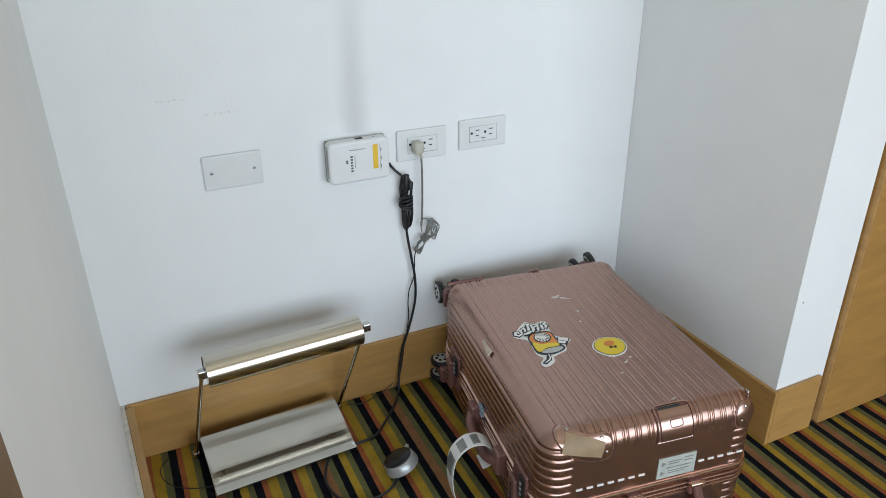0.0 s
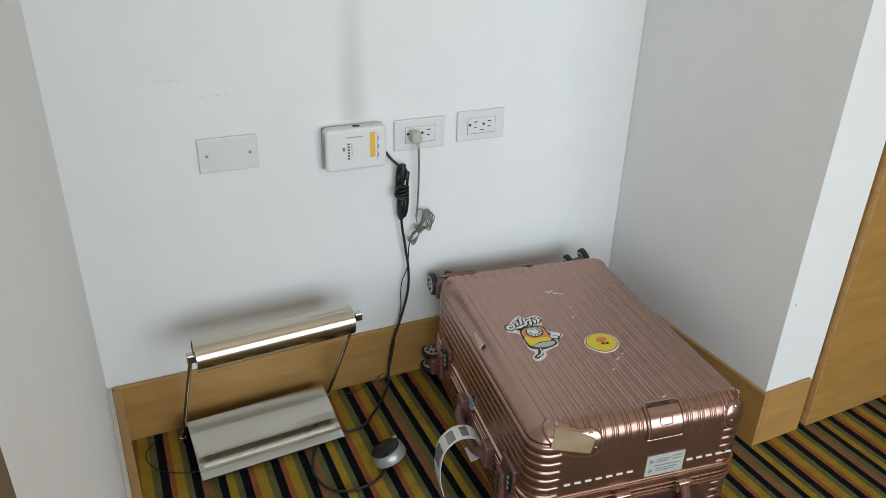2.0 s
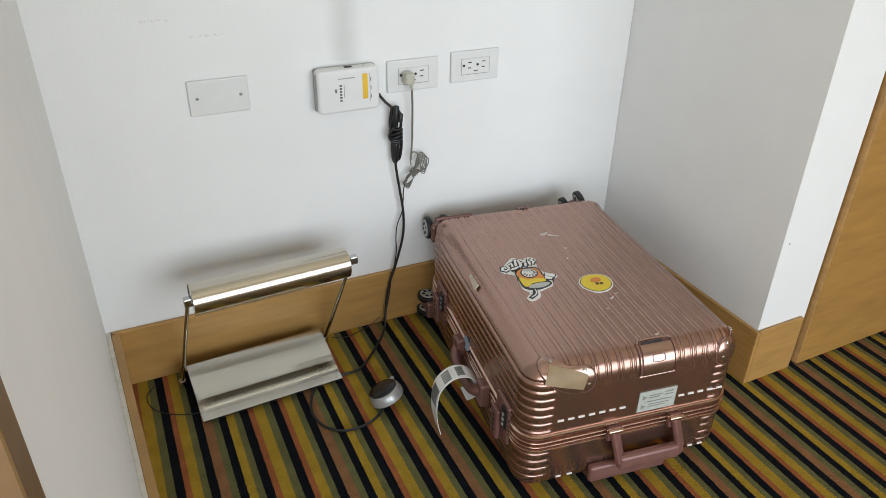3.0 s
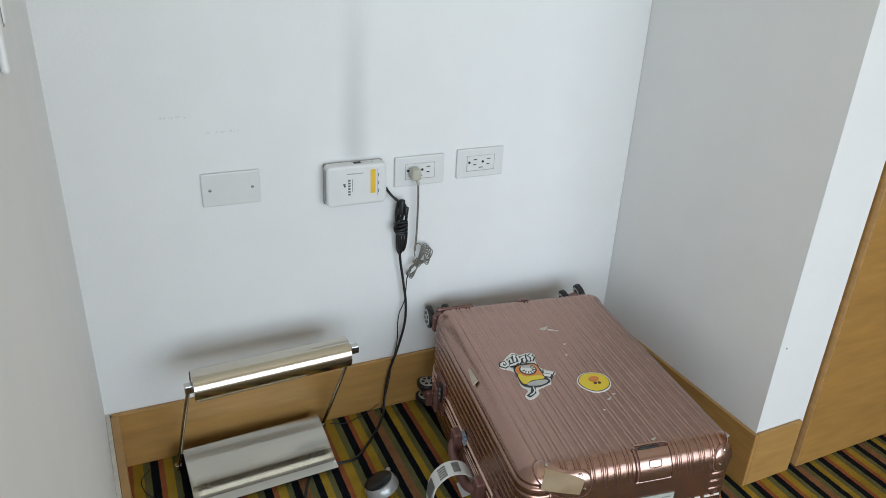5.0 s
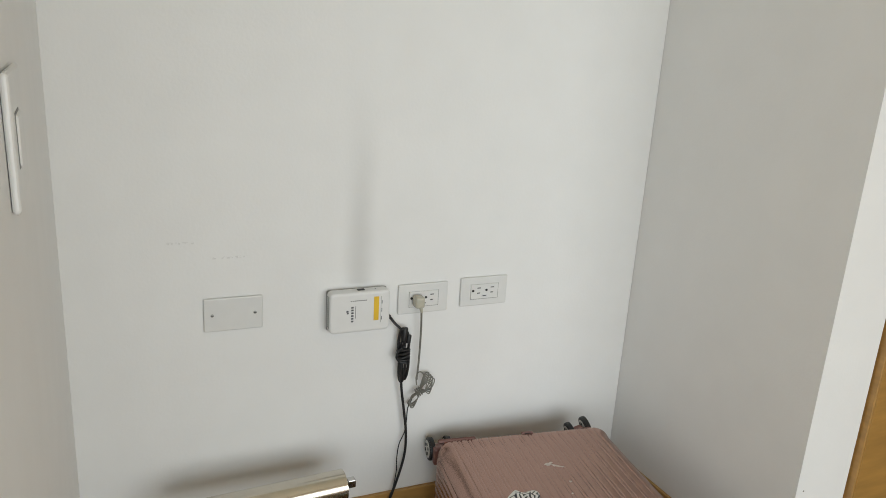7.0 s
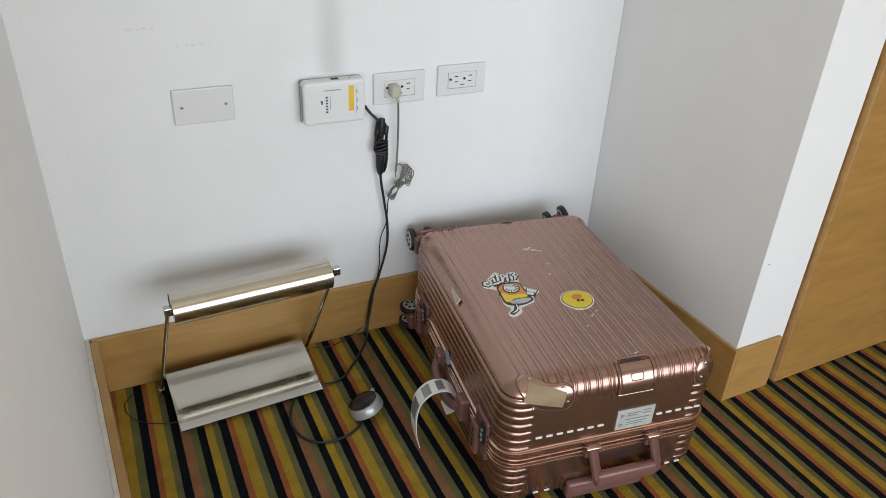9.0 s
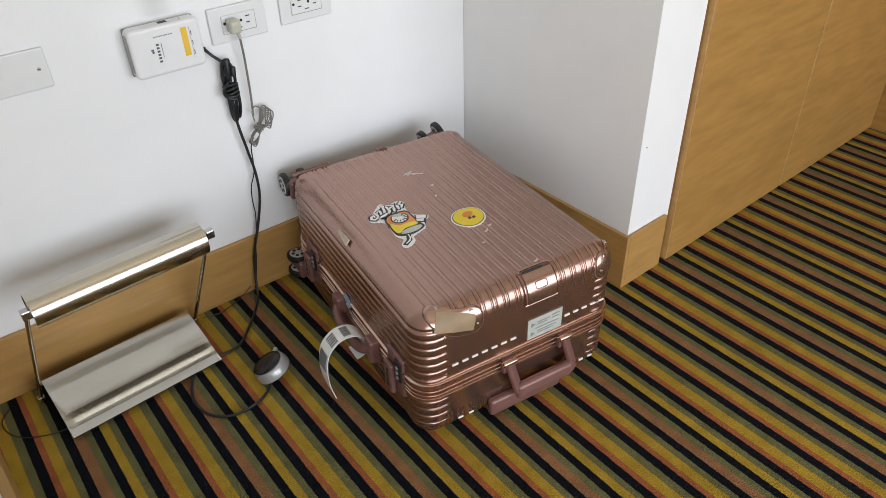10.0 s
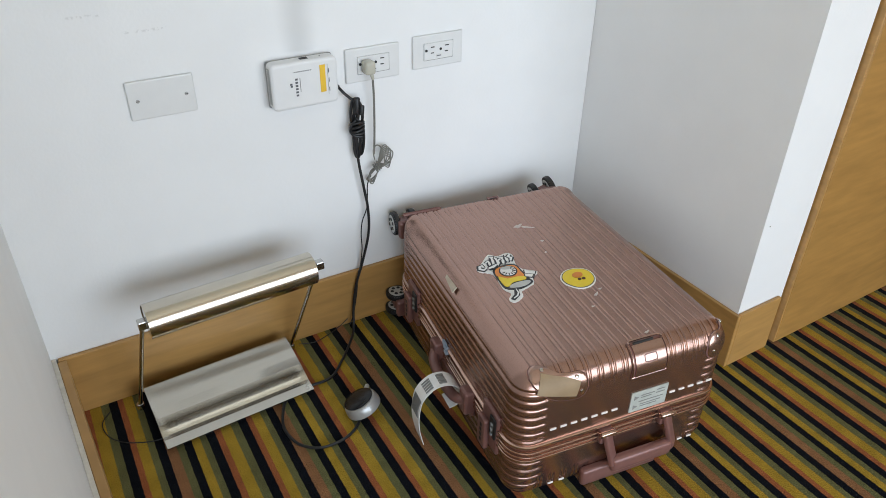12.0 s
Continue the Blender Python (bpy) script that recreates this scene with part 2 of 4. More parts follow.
LEFT_END, PIER_W = -1.241, 0.148


def turned(ob, m):
    ob.matrix_basis = m
    return ob


turned(structure("wall_west", box(-0.026, LEFT_END, 0.0, 0.0, 0.0, CEIL_Z), PAINT, "white painted side wall of the niche", "wall"), LEFT)
turned(structure("wall_east", box(0.0, COL_Y, 0.0, PIER_W, 0.2, CEIL_Z), PAINT, "white painted pier beside the closet", "wall"), EAST)
structure("wall_closet", box(COL_X1 + 0.004, -0.35, 0.0, 4.5, 0.15, CEIL_Z), PAINT)
# walls out of view, added to close the room and bounce warm light
structure("wall_far_east", box(4.5, ROOM_Y - 0.1, 0.0, 4.6, 0.15, CEIL_Z), BOUNCE_CREAM)
structure("wall_far_west", box(-1.7, ROOM_Y - 0.1, 0.0, -1.6, 0.15, CEIL_Z), BOUNCE_CREAM)
structure("wall_corridor", box(-1.6, 0.0, 0.0, -0.15, 0.15, CEIL_Z), BOUNCE_CREAM)
bm = box(-1.6, ROOM_Y - 0.1, 0.0, WIN_X0, ROOM_Y, CEIL_Z)
box(WIN_X1, ROOM_Y - 0.1, 0.0, 4.5, ROOM_Y, CEIL_Z, bm=bm)
box(WIN_X0, ROOM_Y - 0.1, 0.0, WIN_X1, ROOM_Y, WIN_Z0, bm=bm)
box(WIN_X0, ROOM_Y - 0.1, WIN_Z1, WIN_X1, ROOM_Y, CEIL_Z, bm=bm)
structure("wall_south", bm, BOUNCE_CREAM, "unseen wall with the window, tinted warm for its bounce", "wall")

BB = 0.143
SKIRT = "honey-coloured beech skirting board"
structure("baseboard", box(0.0, -0.012, 0.0, NICHE_X - 0.009, -0.0005, BB, 0.0015, 1), BEECH, SKIRT, "baseboard")
turned(structure("baseboard_west", box(0.0088, LEFT_END + 0.002, 0.0, 0.025, -0.0145, BB, 0.0015, 1), BEECH, SKIRT, "baseboard"), LEFT)
turned(structure("plaster_ledge", box(0.0003, LEFT_END + 0.002, 0.0, 0.0087, -0.0002, BB - 0.0004, 0.0004, 1), LEDGE, "dusty plaster ledge behind the skirting board", "trim"), LEFT)
turned(structure("baseboard_east", box(-0.009, COL_Y - 0.0092, 0.0, -0.0005, -0.001, BB, 0.0015, 1), BEECH, SKIRT, "baseboard"), EAST)
turned(structure("baseboard_pier", box(0.0002, COL_Y - 0.0095, 0.0, PIER_W - 0.014, COL_Y - 0.0005, BB, 0.0015, 1), BEECH, SKIRT, "baseboard"), EAST)
# dark strip added for the gap's shade; it also blacks out the wall's end
turned(structure("trim_shadow_gap", box(-0.024, LEFT_END - 0.0055, 0.0, -0.001, LEFT_END - 0.0005, 2.1), mat("gap_shade_black", (0.02, 0.018, 0.015), 0.7)), LEFT)
turned(structure("trim", box(-0.0060, LEFT_END - 0.029, 0.0, 0.0012, LEFT_END - 0.0057, 2.1, 0.0006, 1), TRIM_WOOD, "dark brown wooden end trim of the partition", "trim"), LEFT)

# ---- closet ----
FACE_Y = COL_Y - 0.014


def closet_door(name, x0, x1):
    """A flat veneered closet door with a thin lipped edge, in the frame of the pier."""
    d = thing(name, EAST, "tall honey-coloured beech veneer closet door", "door")
    d["kind"] = "structure"
    part("panel", box(x0 + 0.0050, FACE_Y, 0.006, x1 - 0.0015, FACE_Y + 0.022, 2.15, 0.001, 1), BEECH_FLAT, d)
    part("edge_lipping", box(x0, FACE_Y + 0.0006, 0.006, x0 + 0.0046, FACE_Y + 0.022, 2.15, 0.001, 1), BEECH, d, "plain pale beech edge strip")
    return d


closet_door("door_1", PIER_W + 0.006, 0.670)
closet_door("door_2", 0.673, 1.221)
turned(structure("closet_carcass", box(PIER_W + 0.003, FACE_Y + 0.024, 0.0, 1.222, COL_Y + 0.2, 2.15), BEECH_DARK, "beech carcass behind the closet doors", "closet"), EAST)
turned(structure("closet_end_panel", box(1.224, COL_Y - 0.60, 0.0, 1.262, COL_Y + 0.2, 2.15, 0.002, 1), BEECH_FLAT, "brown beech panel at the closet's end", "panel"), EAST)

# ---- more materials ----
def rose(name, rough, color=(0.56, 0.375, 0.325), vary=0.035):
    return mat(name, color, rough, 0.93, scale=26, vary=vary, big=5, bump=0.015, bump_scale=300)


ROSE = rose("rose_gold_shell", 0.27, (0.41, 0.250, 0.203))
GUARD = rose("rose_gold_guard", 0.22, (0.46, 0.30, 0.25))
ROSE_BRIGHT = rose("polished_rose_rail", 0.17, (0.60, 0.40, 0.32), 0.05)
ROSE_PLASTIC = mat("rose_plastic", (0.215, 0.100, 0.085), 0.36, 0.2, scale=40, vary=0.08)
BLACK = mat("black_rubber", (0.012, 0.012, 0.013), 0.45, scale=80, vary=0.2)
PEDAL = mat("black_plastic_pedal", (0.008, 0.008, 0.009), 0.22, scale=60, vary=0.2, spec=0.4)
CORD = mat("black_cord", (0.009, 0.009, 0.010), 0.45, scale=80, vary=0.15)
GREY_CORD = mat("smoky_cord", (0.20, 0.195, 0.17), 0.3, scale=80, vary=0.15)
CLEAR_PLUG = mat("smoky_plug", (0.52, 0.50, 0.41), 0.25, scale=60, vary=0.1)
STEEL = mat("brushed_steel", (0.57, 0.535, 0.47), 0.13, 1.0, scale=30, vary=0.03, big=5, stretch=(0.25, 12, 12))
BRUSHED = mat("round_brushed_steel", (0.60, 0.555, 0.48), 0.20, 1.0, scale=30, vary=0.03, big=5, stretch=(0.25, 12, 12))
SILVER = mat("silver_plastic", (0.40, 0.40, 0.39), 0.33, 0.4, vary=0.04)
CHROME = mat("satin_chrome", (0.55, 0.54, 0.52), 0.18, 1.0, vary=0.05)
HUB = mat("grey_hub", (0.50, 0.50, 0.48), 0.5, vary=0.08)
PLASTIC = mat("white_plastic", (0.74, 0.74, 0.73), 0.35, vary=0.02, scale=40)
PLATE = mat("ivory_plate", (0.71, 0.712, 0.70), 0.32, vary=0.02, scale=40)
DARK = mat("dark_slot", (0.02, 0.02, 0.02), 0.6)
STICK_BLACK = mat("black_print", (0.02, 0.02, 0.024), 0.4)
INK = mat("grey_ink", (0.10, 0.10, 0.11), 0.6)
LINE = mat("shadow_gap", (0.22, 0.22, 0.21), 0.6)
YELLOW = mat("yellow_label", (0.80, 0.48, 0.03), 0.5, vary=0.06)
STICK_YELLOW = mat("yellow_sticker", (0.84, 0.62, 0.03), 0.3, vary=0.05)
ORANGE = mat("orange_print", (0.80, 0.26, 0.04), 0.3, vary=0.12)
BROWN_PRINT = mat("brown_print", (0.10, 0.025, 0.012), 0.35, vary=0.1)
PAPER = mat("white_paper", (0.84, 0.83, 0.80), 0.55, vary=0.06, scale=50)
SCRAP = mat("beige_scrap", (0.52, 0.43, 0.33), 0.5, vary=0.1, scale=60)
BLUE_SCRAP = mat("blue_grey_scrap", (0.26, 0.33, 0.40), 0.35, vary=0.12, scale=60)
TAPE = mat("brown_tape", (0.30, 0.205, 0.115), 0.6, vary=0.1, scale=40)
RIB_GLINT = mat("rib_end_glint_white", (0.80, 0.75, 0.71), 0.35, vary=0.08, scale=150)
SCUFF = mat("pale_scuff", (0.62, 0.54, 0.50), 0.55, vary=0.2, scale=120)
GREEN_GREY = mat("silver_label", (0.44, 0.46, 0.42), 0.45, vary=0.15, scale=60)


# ---- suitcase ----
W, LEN, TOP, RAD = 0.434, 0.578, 0.300, 0.042
SUIT = pose(0.889, -0.3835, 0, 0, 0, -8)
suit = thing("suitcase", SUIT, "scuffed rose gold ribbed suitcase lying flat on the carpet", "suitcase")


def sstep(a, b, x):
    t = np.clip((x - a) / (b - a), 0, 1)
    return t * t * (3 - 2 * t)


def groove(x, period, width):
    f = np.abs((x / period) % 1.0 - 0.5) * period
    return np.exp(-((f / width) ** 2))


def shell(z0, z1, round_top, offset=0.0, ribs=True, keep=None, rows=46):
    """A ribbed half shell: a box rounded at its uprights and at its closed side, with grooves pressed in."""
    end = RAD * (1 - np.cos(np.linspace(0, math.pi / 2, 10)))
    us = np.arange(-W / 2, W / 2 + 1e-6, W / 400)
    mid = np.linspace(-LEN / 2 + RAD, LEN / 2 - RAD, rows)
    vs = np.concatenate([-LEN / 2 + end, mid[1:-1], (LEN / 2 - end)[::-1]])
    zs = np.arange(z0, z1 + 1e-6, (z1 - z0) / max(8, round((z1 - z0) / 0.0024)))
    zc = z1 if round_top else z0
    verts, faces = [], []

    def grid(a, b, make):
        A, B = np.meshgrid(a, b, indexing="ij")
        p = np.stack(make(A, B), -1).reshape(-1, 3)
        k, n, m = sum(len(v) for v in verts), len(a), len(b)
        verts.append(p)
        i = (np.arange(n - 1)[:, None] * m + np.arange(m - 1)[None, :]).ravel() + k
        faces.append(np.stack([i, i + 1, i + m + 1, i + m], -1))

    grid(us, vs, lambda a, b: (a, b, np.full_like(a, zc)))
    for s in (-1, 1):
        grid(us, zs, lambda a, b: (a, np.full_like(a, s * LEN / 2), b))
        grid(vs, zs, lambda a, b: (np.full_like(a, s * W / 2), a, b))
    p, f = np.concatenate(verts), np.concatenate(faces)
    c = p.copy()
    c[:, 0] = np.clip(p[:, 0], -W / 2 + RAD, W / 2 - RAD)
    c[:, 1] = np.clip(p[:, 1], -LEN / 2 + RAD, LEN / 2 - RAD)
    c[:, 2] = np.minimum(p[:, 2], z1 - RAD) if round_top else np.maximum(p[:, 2], z0 + RAD)
    n = (p - c) / np.linalg.norm(p - c, axis=1)[:, None]
    level = np.hypot(n[:, 0], n[:, 1])
    back = sstep(0.12, LEN / 2, p[:, 1]) * np.clip(n[:, 1], 0, 1) ** 2 / np.maximum(level ** 2, 1e-9)
    power = 2 + 5 * back
    tight = (level ** power + np.abs(n[:, 2]) ** power) ** (-1 / power)
    q = c + n * RAD * tight[:, None]
    if ribs:
        u, v, z = q.T
        depth = np.abs(z - zc)
        along = (1 - sstep(0.158, 0.172, np.abs(u))) * (1 - sstep(0.040, 0.062, depth)) * (1 - sstep(0.6, 0.9, np.abs(n[:, 0])))
        edge = sstep(LEN / 2 - 0.05, LEN / 2 - 0.012, np.abs(v))
        twin = np.maximum(groove(u - 0.004, 0.0245, 0.0014), groove(u + 0.004, 0.0245, 0.0014))
        side = sstep(W / 2 - 0.062, W / 2 - 0.052, np.abs(u)) * sstep(0.020, 0.028, depth)
        d = -along * twin * (0.0012 + 0.0019 * edge) - side * groove(z - zc, 0.0185, 0.0030) * 0.0028
        d -= 0.0016 * np.exp(-(((np.abs(u) - 0.177) / 0.0022) ** 2)) * (1 - sstep(0.02, 0.05, depth))
        q = q + n * d[:, None]
    q = q + n * offset
    if keep is not None:
        ok = keep(q)
        f = f[ok[f].all(1)]
    bm = bmesh.new()
    vv = {}
    for quad in f:
        four = []
        for i in quad:
            key = tuple(np.round(q[i], 5))
            if key not in vv:
                vv[key] = bm.verts.new(q[i])
            if vv[key] not in four:
                four.append(vv[key])
        if len(four) > 2 and bm.faces.get(four) is None:
            bm.faces.new(four)
    return bm


lid = part("lid", shell(0.150, TOP, True), ROSE, suit, smooth="all")
lower = part("lower_shell", shell(0.006, 0.114, False), ROSE, suit, smooth="all")


def ring(z0, z1, off, bulge=0.003):
    """A rail that runs round the case, with a rounded outer face."""
    b = bmesh.new()
    outline = []
    for cx, cy, a0 in ((1, 1, 0), (-1, 1, 90), (-1, -1, 180), (1, -1, 270)):
        for k in range(9):
            a = radians(a0 + k * 11.25)
            outline.append((cx * (W / 2 - RAD), cy * (LEN / 2 - RAD), math.cos(a), math.sin(a)))
    prof = [(-0.02, z0), (off, z0), (off + bulge * 0.8, z0 + (z1 - z0) * 0.2), (off + bulge, (z0 + z1) / 2), (off + bulge * 0.8, z1 - (z1 - z0) * 0.2), (off, z1), (-0.02, z1)]
    rows = [[b.verts.new((x + (RAD + o) * c, y + (RAD + o) * s, z)) for o, z in prof] for x, y, c, s in outline]
    for r, t in zip(rows, rows[1:] + rows[:1]):
        for k in range(len(prof) - 1):
            b.faces.new((r[k], t[k], t[k + 1], r[k + 1]))
    return b


frame_part = part("closing_frame", ring(0.1135, 0.1505, -0.0035, 0.0005), ROSE_PLASTIC, suit)
for z0, z1, o in ((0.112, 0.119, 0.0015), (0.124, 0.129, 0.0022), (0.1335, 0.1385, 0.0022), (0.1445, 0.152, 0.0015)):
    part("rail", ring(z0, z1, o), ROSE_BRIGHT, frame_part, "polished rose gold metal rail", smooth=True)


def skirted(bm, drop=0.003):
    """Turns a cut-out sheet into a plate with edges."""
    bmesh.ops.recalc_face_normals(bm, faces=bm.faces)
    centre = Vector((0, 0, 0.15))
    for fc in bm.faces:
        if fc.normal.dot(fc.calc_center_median() - centre) < 0:
            fc.normal_flip()
    bm.normal_update()
    rim = [e for e in bm.edges if e.is_boundary]
    made = bmesh.ops.extrude_edge_only(bm, edges=rim)["geom"]
    for v in (g for g in made if isinstance(g, bmesh.types.BMVert)):
        v.co += (Vector((0, 0, 0.2)) - v.co).normalized() * drop
    return bm


def rivet(parent, p, n):
    part("rivet", cyl(0.0036, 0.003, between(Vector(p) - Vector(n) * 0.0015, Vector(p) + Vector(n) * 0.0022)[0], 10, 0.001), CHROME, parent, "bright steel rivet", smooth=True)


def onto(u, s, lift):
    """A place on the lid's rounded end edge: u across the case, s over the edge (below 0 on top, above 0 down the end face)."""
    if u > 0.175:
        u = 0.175 + 0.042 * (1 - math.exp((0.175 - u) / 0.042))
    p = Vector((u, -LEN / 2 - min(s, 0), TOP - max(s, 0)))
    c = Vector((max(min(p.x, W / 2 - RAD), RAD - W / 2), max(p.y, RAD - LEN / 2), min(p.z, TOP - RAD)))
    return c + (p - c).normalized() * (RAD + lift)


def smooth_loop(points, steps=7):
    """A closed curve that runs smoothly through the points."""
    P, out = [Vector(q) for q in points], []
    for i in range(len(P)):
        p0, p1, p2, p3 = (P[(i + k) % len(P)] for k in (-1, 0, 1, 2))
        for k in range(steps):
            t = k / steps
            out.append(0.5 * (2 * p1 + (p2 - p0) * t + (2 * p0 - 5 * p1 + 4 * p2 - p3) * t * t + (3 * p1 - p0 - 3 * p2 + p3) * t ** 3))
    return out


def edge_plate(loop, thick, grow=1.0):
    """A thin pressed plate that follows the edge, rounded down at its rim."""
    q = bmesh.new()
    mid = sum(loop, Vector((0, 0))) / len(loop)
    rows = []
    for f, l in ((1.0, -0.0020), (1.0, thick * 0.35), (0.975, thick * 0.85), (0.94, thick), (0.8, thick), (0.6, thick), (0.4, thick), (0.2, thick)):
        rows.append([q.verts.new(onto(*(mid + (p - mid) * f * grow), l)) for p in loop])
    tip = q.verts.new(onto(*mid, thick))
    n_ = len(loop)
    for r, t in zip(rows, rows[1:]):
        for k in range(n_):
            q.faces.new((r[k], r[(k + 1) % n_], t[(k + 1) % n_], t[k]))
    for k in range(n_):
        q.faces.new((rows[-1][k], rows[-1][(k + 1) % n_], tip))
    bmesh.ops.recalc_face_normals(q, faces=q.faces)
    return q


GUARD_LINE = ((-0.178, -0.037), (-0.158, -0.029), (-0.140, -0.010), (-0.120, -0.002), (-0.102, 0.001), (-0.090, 0.020), (-0.089, 0.048), (-0.104, 0.062), (-0.146, 0.053), (-0.178, 0.027), (-0.195, 0.000), (-0.191, -0.024))
for turn_over in (False, True):
    line = smooth_loop([(0.072 - u if turn_over else u, s) for u, s in GUARD_LINE])
    g = part("corner_guard", edge_plate(line, 0.0030), GUARD, suit, "smooth rose gold metal corner guard", smooth=True)
    part("seam", edge_plate(line, 0.0009, 1.035), ROSE_PLASTIC, g, "dark seam round the guard")
    for u, s in ((-0.166, -0.024), (-0.109, 0.014), (-0.100, 0.045)):
        u = 0.072 - u if turn_over else u
        p = onto(u, s, 0.003)
        rivet(g, p, (onto(u, s, 0.01) - p).normalized())

# grip plate of the pull-out handle, over the lid's end edge
pp = skirted(shell(0.150, TOP, True, 0.0022, False, lambda q: (np.abs(q[:, 0] - 0.036) < 0.036) & (q[:, 1] < -0.255) & (q[:, 2] > 0.244)))
plate = part("pull_handle_cover", pp, ROSE_PLASTIC, suit, smooth=True)
part("pull_handle", skirted(shell(0.150, TOP, True, 0.0046, False, lambda q: (np.abs(q[:, 0] - 0.036) < 0.0315) & (q[:, 1] < -0.266) & (q[:, 2] > 0.2485))), GUARD, plate, "rose gold retracted pull handle", smooth=True)
BUTTON = [(-0.012, 0.013), (-0.009, 0.009), (0.009, 0.009), (0.012, 0.013), (0.012, 0.021), (0.009, 0.025), (-0.009, 0.025), (-0.012, 0.021), (-0.012, 0.013)]
part("button_outline", tube([onto(0.036 + u, s, 0.0050) for u, s in BUTTON], 0.0007, 6, 6), ROSE_PLASTIC, plate, "pressed outline of the release button", smooth=True)
part("finger_slot", box(0.010, -0.2672, 0.2990, 0.052, -0.2632, 0.3024, 0.0012), DARK, plate, "dark finger slot")
part("slot_rim", tube(((0.002, -0.266, 0.3015), (0.004, -0.2605, 0.3022), (0.014, -0.2585, 0.3022), (0.054, -0.2585, 0.3022), (0.066, -0.2605, 0.3022), (0.069, -0.266, 0.3015)), 0.0022, 8, 6), GUARD, plate, smooth=True)
for x in (0.001, 0.071):
    part("cover_rim", tube([onto(x, s, 0.0024) for s in (-0.026, -0.012, 0.004, 0.020, 0.036, 0.050)], 0.0015, 6, 4), GUARD, plate, "bright worn edge of the cover", smooth=True)
part("cover_rim", tube([onto(u, 0.053, 0.0020) for u in (0.001, 0.020, 0.036, 0.054, 0.071)], 0.0014, 6, 4), GUARD, plate, "bright worn edge of the cover", smooth=True)
notch = part("back_bracket", box(-0.004, 0.2800, 0.2965, 0.024, 0.2880, 0.3012, 0.0012), ROSE_PLASTIC, suit, "small brown plastic bracket at the back edge")
part("slot", box(0.002, 0.2792, 0.2996, 0.018, 0.2802, 0.3010), DARK, notch)

# bright rib ends along the end faces; white colour stands in for their glint
for k in range(17):
    u = -0.145 + k * 0.0205
    if -0.005 < u < 0.09:
        continue
    part("rib_end", box(u - 0.0062, -LEN / 2 - 0.0018, 0.1775, u + 0.0062, -LEN / 2 + 0.001, 0.1820, 0.0008, 1), RIB_GLINT, suit, "rib end with its glint painted white")
for u in (-0.135, -0.112, 0.125, 0.15, 0.172):
    part("rib_end", box(u - 0.0055, -LEN / 2 - 0.0016, 0.036, u + 0.0055, -LEN / 2 + 0.001, 0.040, 0.0008, 1), RIB_GLINT, suit, "rib end with its glint painted white")

# end carrying handle
eh = part("end_handle", box(-0.076, -LEN / 2 - 0.015, 0.014, 0.088, -LEN / 2 + 0.002, 0.053, 0.007, 3), ROSE_PLASTIC, suit, "rose plastic carrying handle", smooth=True)
gp = box(-0.030, -LEN / 2 - 0.036, 0.052, 0.100, -LEN / 2 - 0.017, 0.086, 0.0085, 3)
part("grip", gp, ROSE_PLASTIC, eh, smooth=True)
for u in (-0.036, 0.092):
    b = box(u - 0.013, -LEN / 2 - 0.012, 0.112, u + 0.013, -LEN / 2 + 0.002, 0.143, 0.003, 2)
    part("bracket", b, ROSE_PLASTIC, eh, smooth=False)
    lean = 0.012
    m, ln = between((u, -LEN / 2 - 0.009, 0.136), (u + lean, -LEN / 2 - 0.027, 0.070))
    part("strap", box(-0.011, -0.005, -ln / 2, 0.011, 0.005, ln / 2, 0.003, 2), ROSE_PLASTIC, eh, m=m)
    part("pin", cyl(0.006, 0.03, Matrix.Translation((u, -LEN / 2 - 0.012, 0.137)) @ Euler((0, math.pi / 2, 0)).to_matrix().to_4x4(), 12, 0.001), ROSE_BRIGHT, eh, smooth=True)
part("knob", cyl(0.014, 0.01, Matrix.Translation((0.105, -LEN / 2 - 0.017, 0.056)) @ Euler((math.pi / 2, 0, 0)).to_matrix().to_4x4(), 16, 0.002), ROSE_PLASTIC, eh, smooth=True)

# long side: two latches and a carrying handle
SX = -W / 2
for v in (-0.205, 0.185):
    la = part("latch", box(SX - 0.006, v - 0.030, 0.086, SX + 0.004, v + 0.030, 0.178, 0.005, 2), ROSE_PLASTIC, suit, "dark rose plastic latch")
    part("lever", box(SX - 0.017, v - 0.004, 0.080, SX - 0.006, v + 0.026, 0.150, 0.004, 2), ROSE_PLASTIC, la)
    part("lock_block", box(SX - 0.010, v - 0.028, 0.124, SX - 0.005, v - 0.006, 0.172, 0.003, 2), BLACK, la, "black combination lock block")
    for k in range(3):
        part("dial", cyl(0.0042, 0.006, Matrix.Translation((SX - 0.0088, v - 0.018, 0.134 + 0.012 * k)), 10, 0.001), LINE, la, "small grey lock dial")
    for k in range(4):
        part("slot", box(SX - 0.0178, v + 0.007, 0.094 + 0.012 * k, SX - 0.0165, v + 0.013, 0.101 + 0.012 * k), DARK, la)
sh = part("side_handle", box(SX - 0.008, -0.135, 0.088, SX + 0.002, 0.045, 0.112, 0.004, 2), ROSE_PLASTIC, suit, "dark rose plastic carrying handle")
for v in (0.030, -0.120):
    part("mount", box(SX - 0.022, v - 0.015, 0.095, SX + 0.002, v + 0.015, 0.150, 0.006, 2), ROSE_PLASTIC, sh)
part("grip", tube(((SX - 0.014, 0.030, 0.125), (SX - 0.026, 0.008, 0.116), (SX - 0.030, -0.045, 0.112), (SX - 0.026, -0.098, 0.116), (SX - 0.014, -0.120, 0.125)), 0.0105, 10), ROSE_PLASTIC, sh, smooth=True)

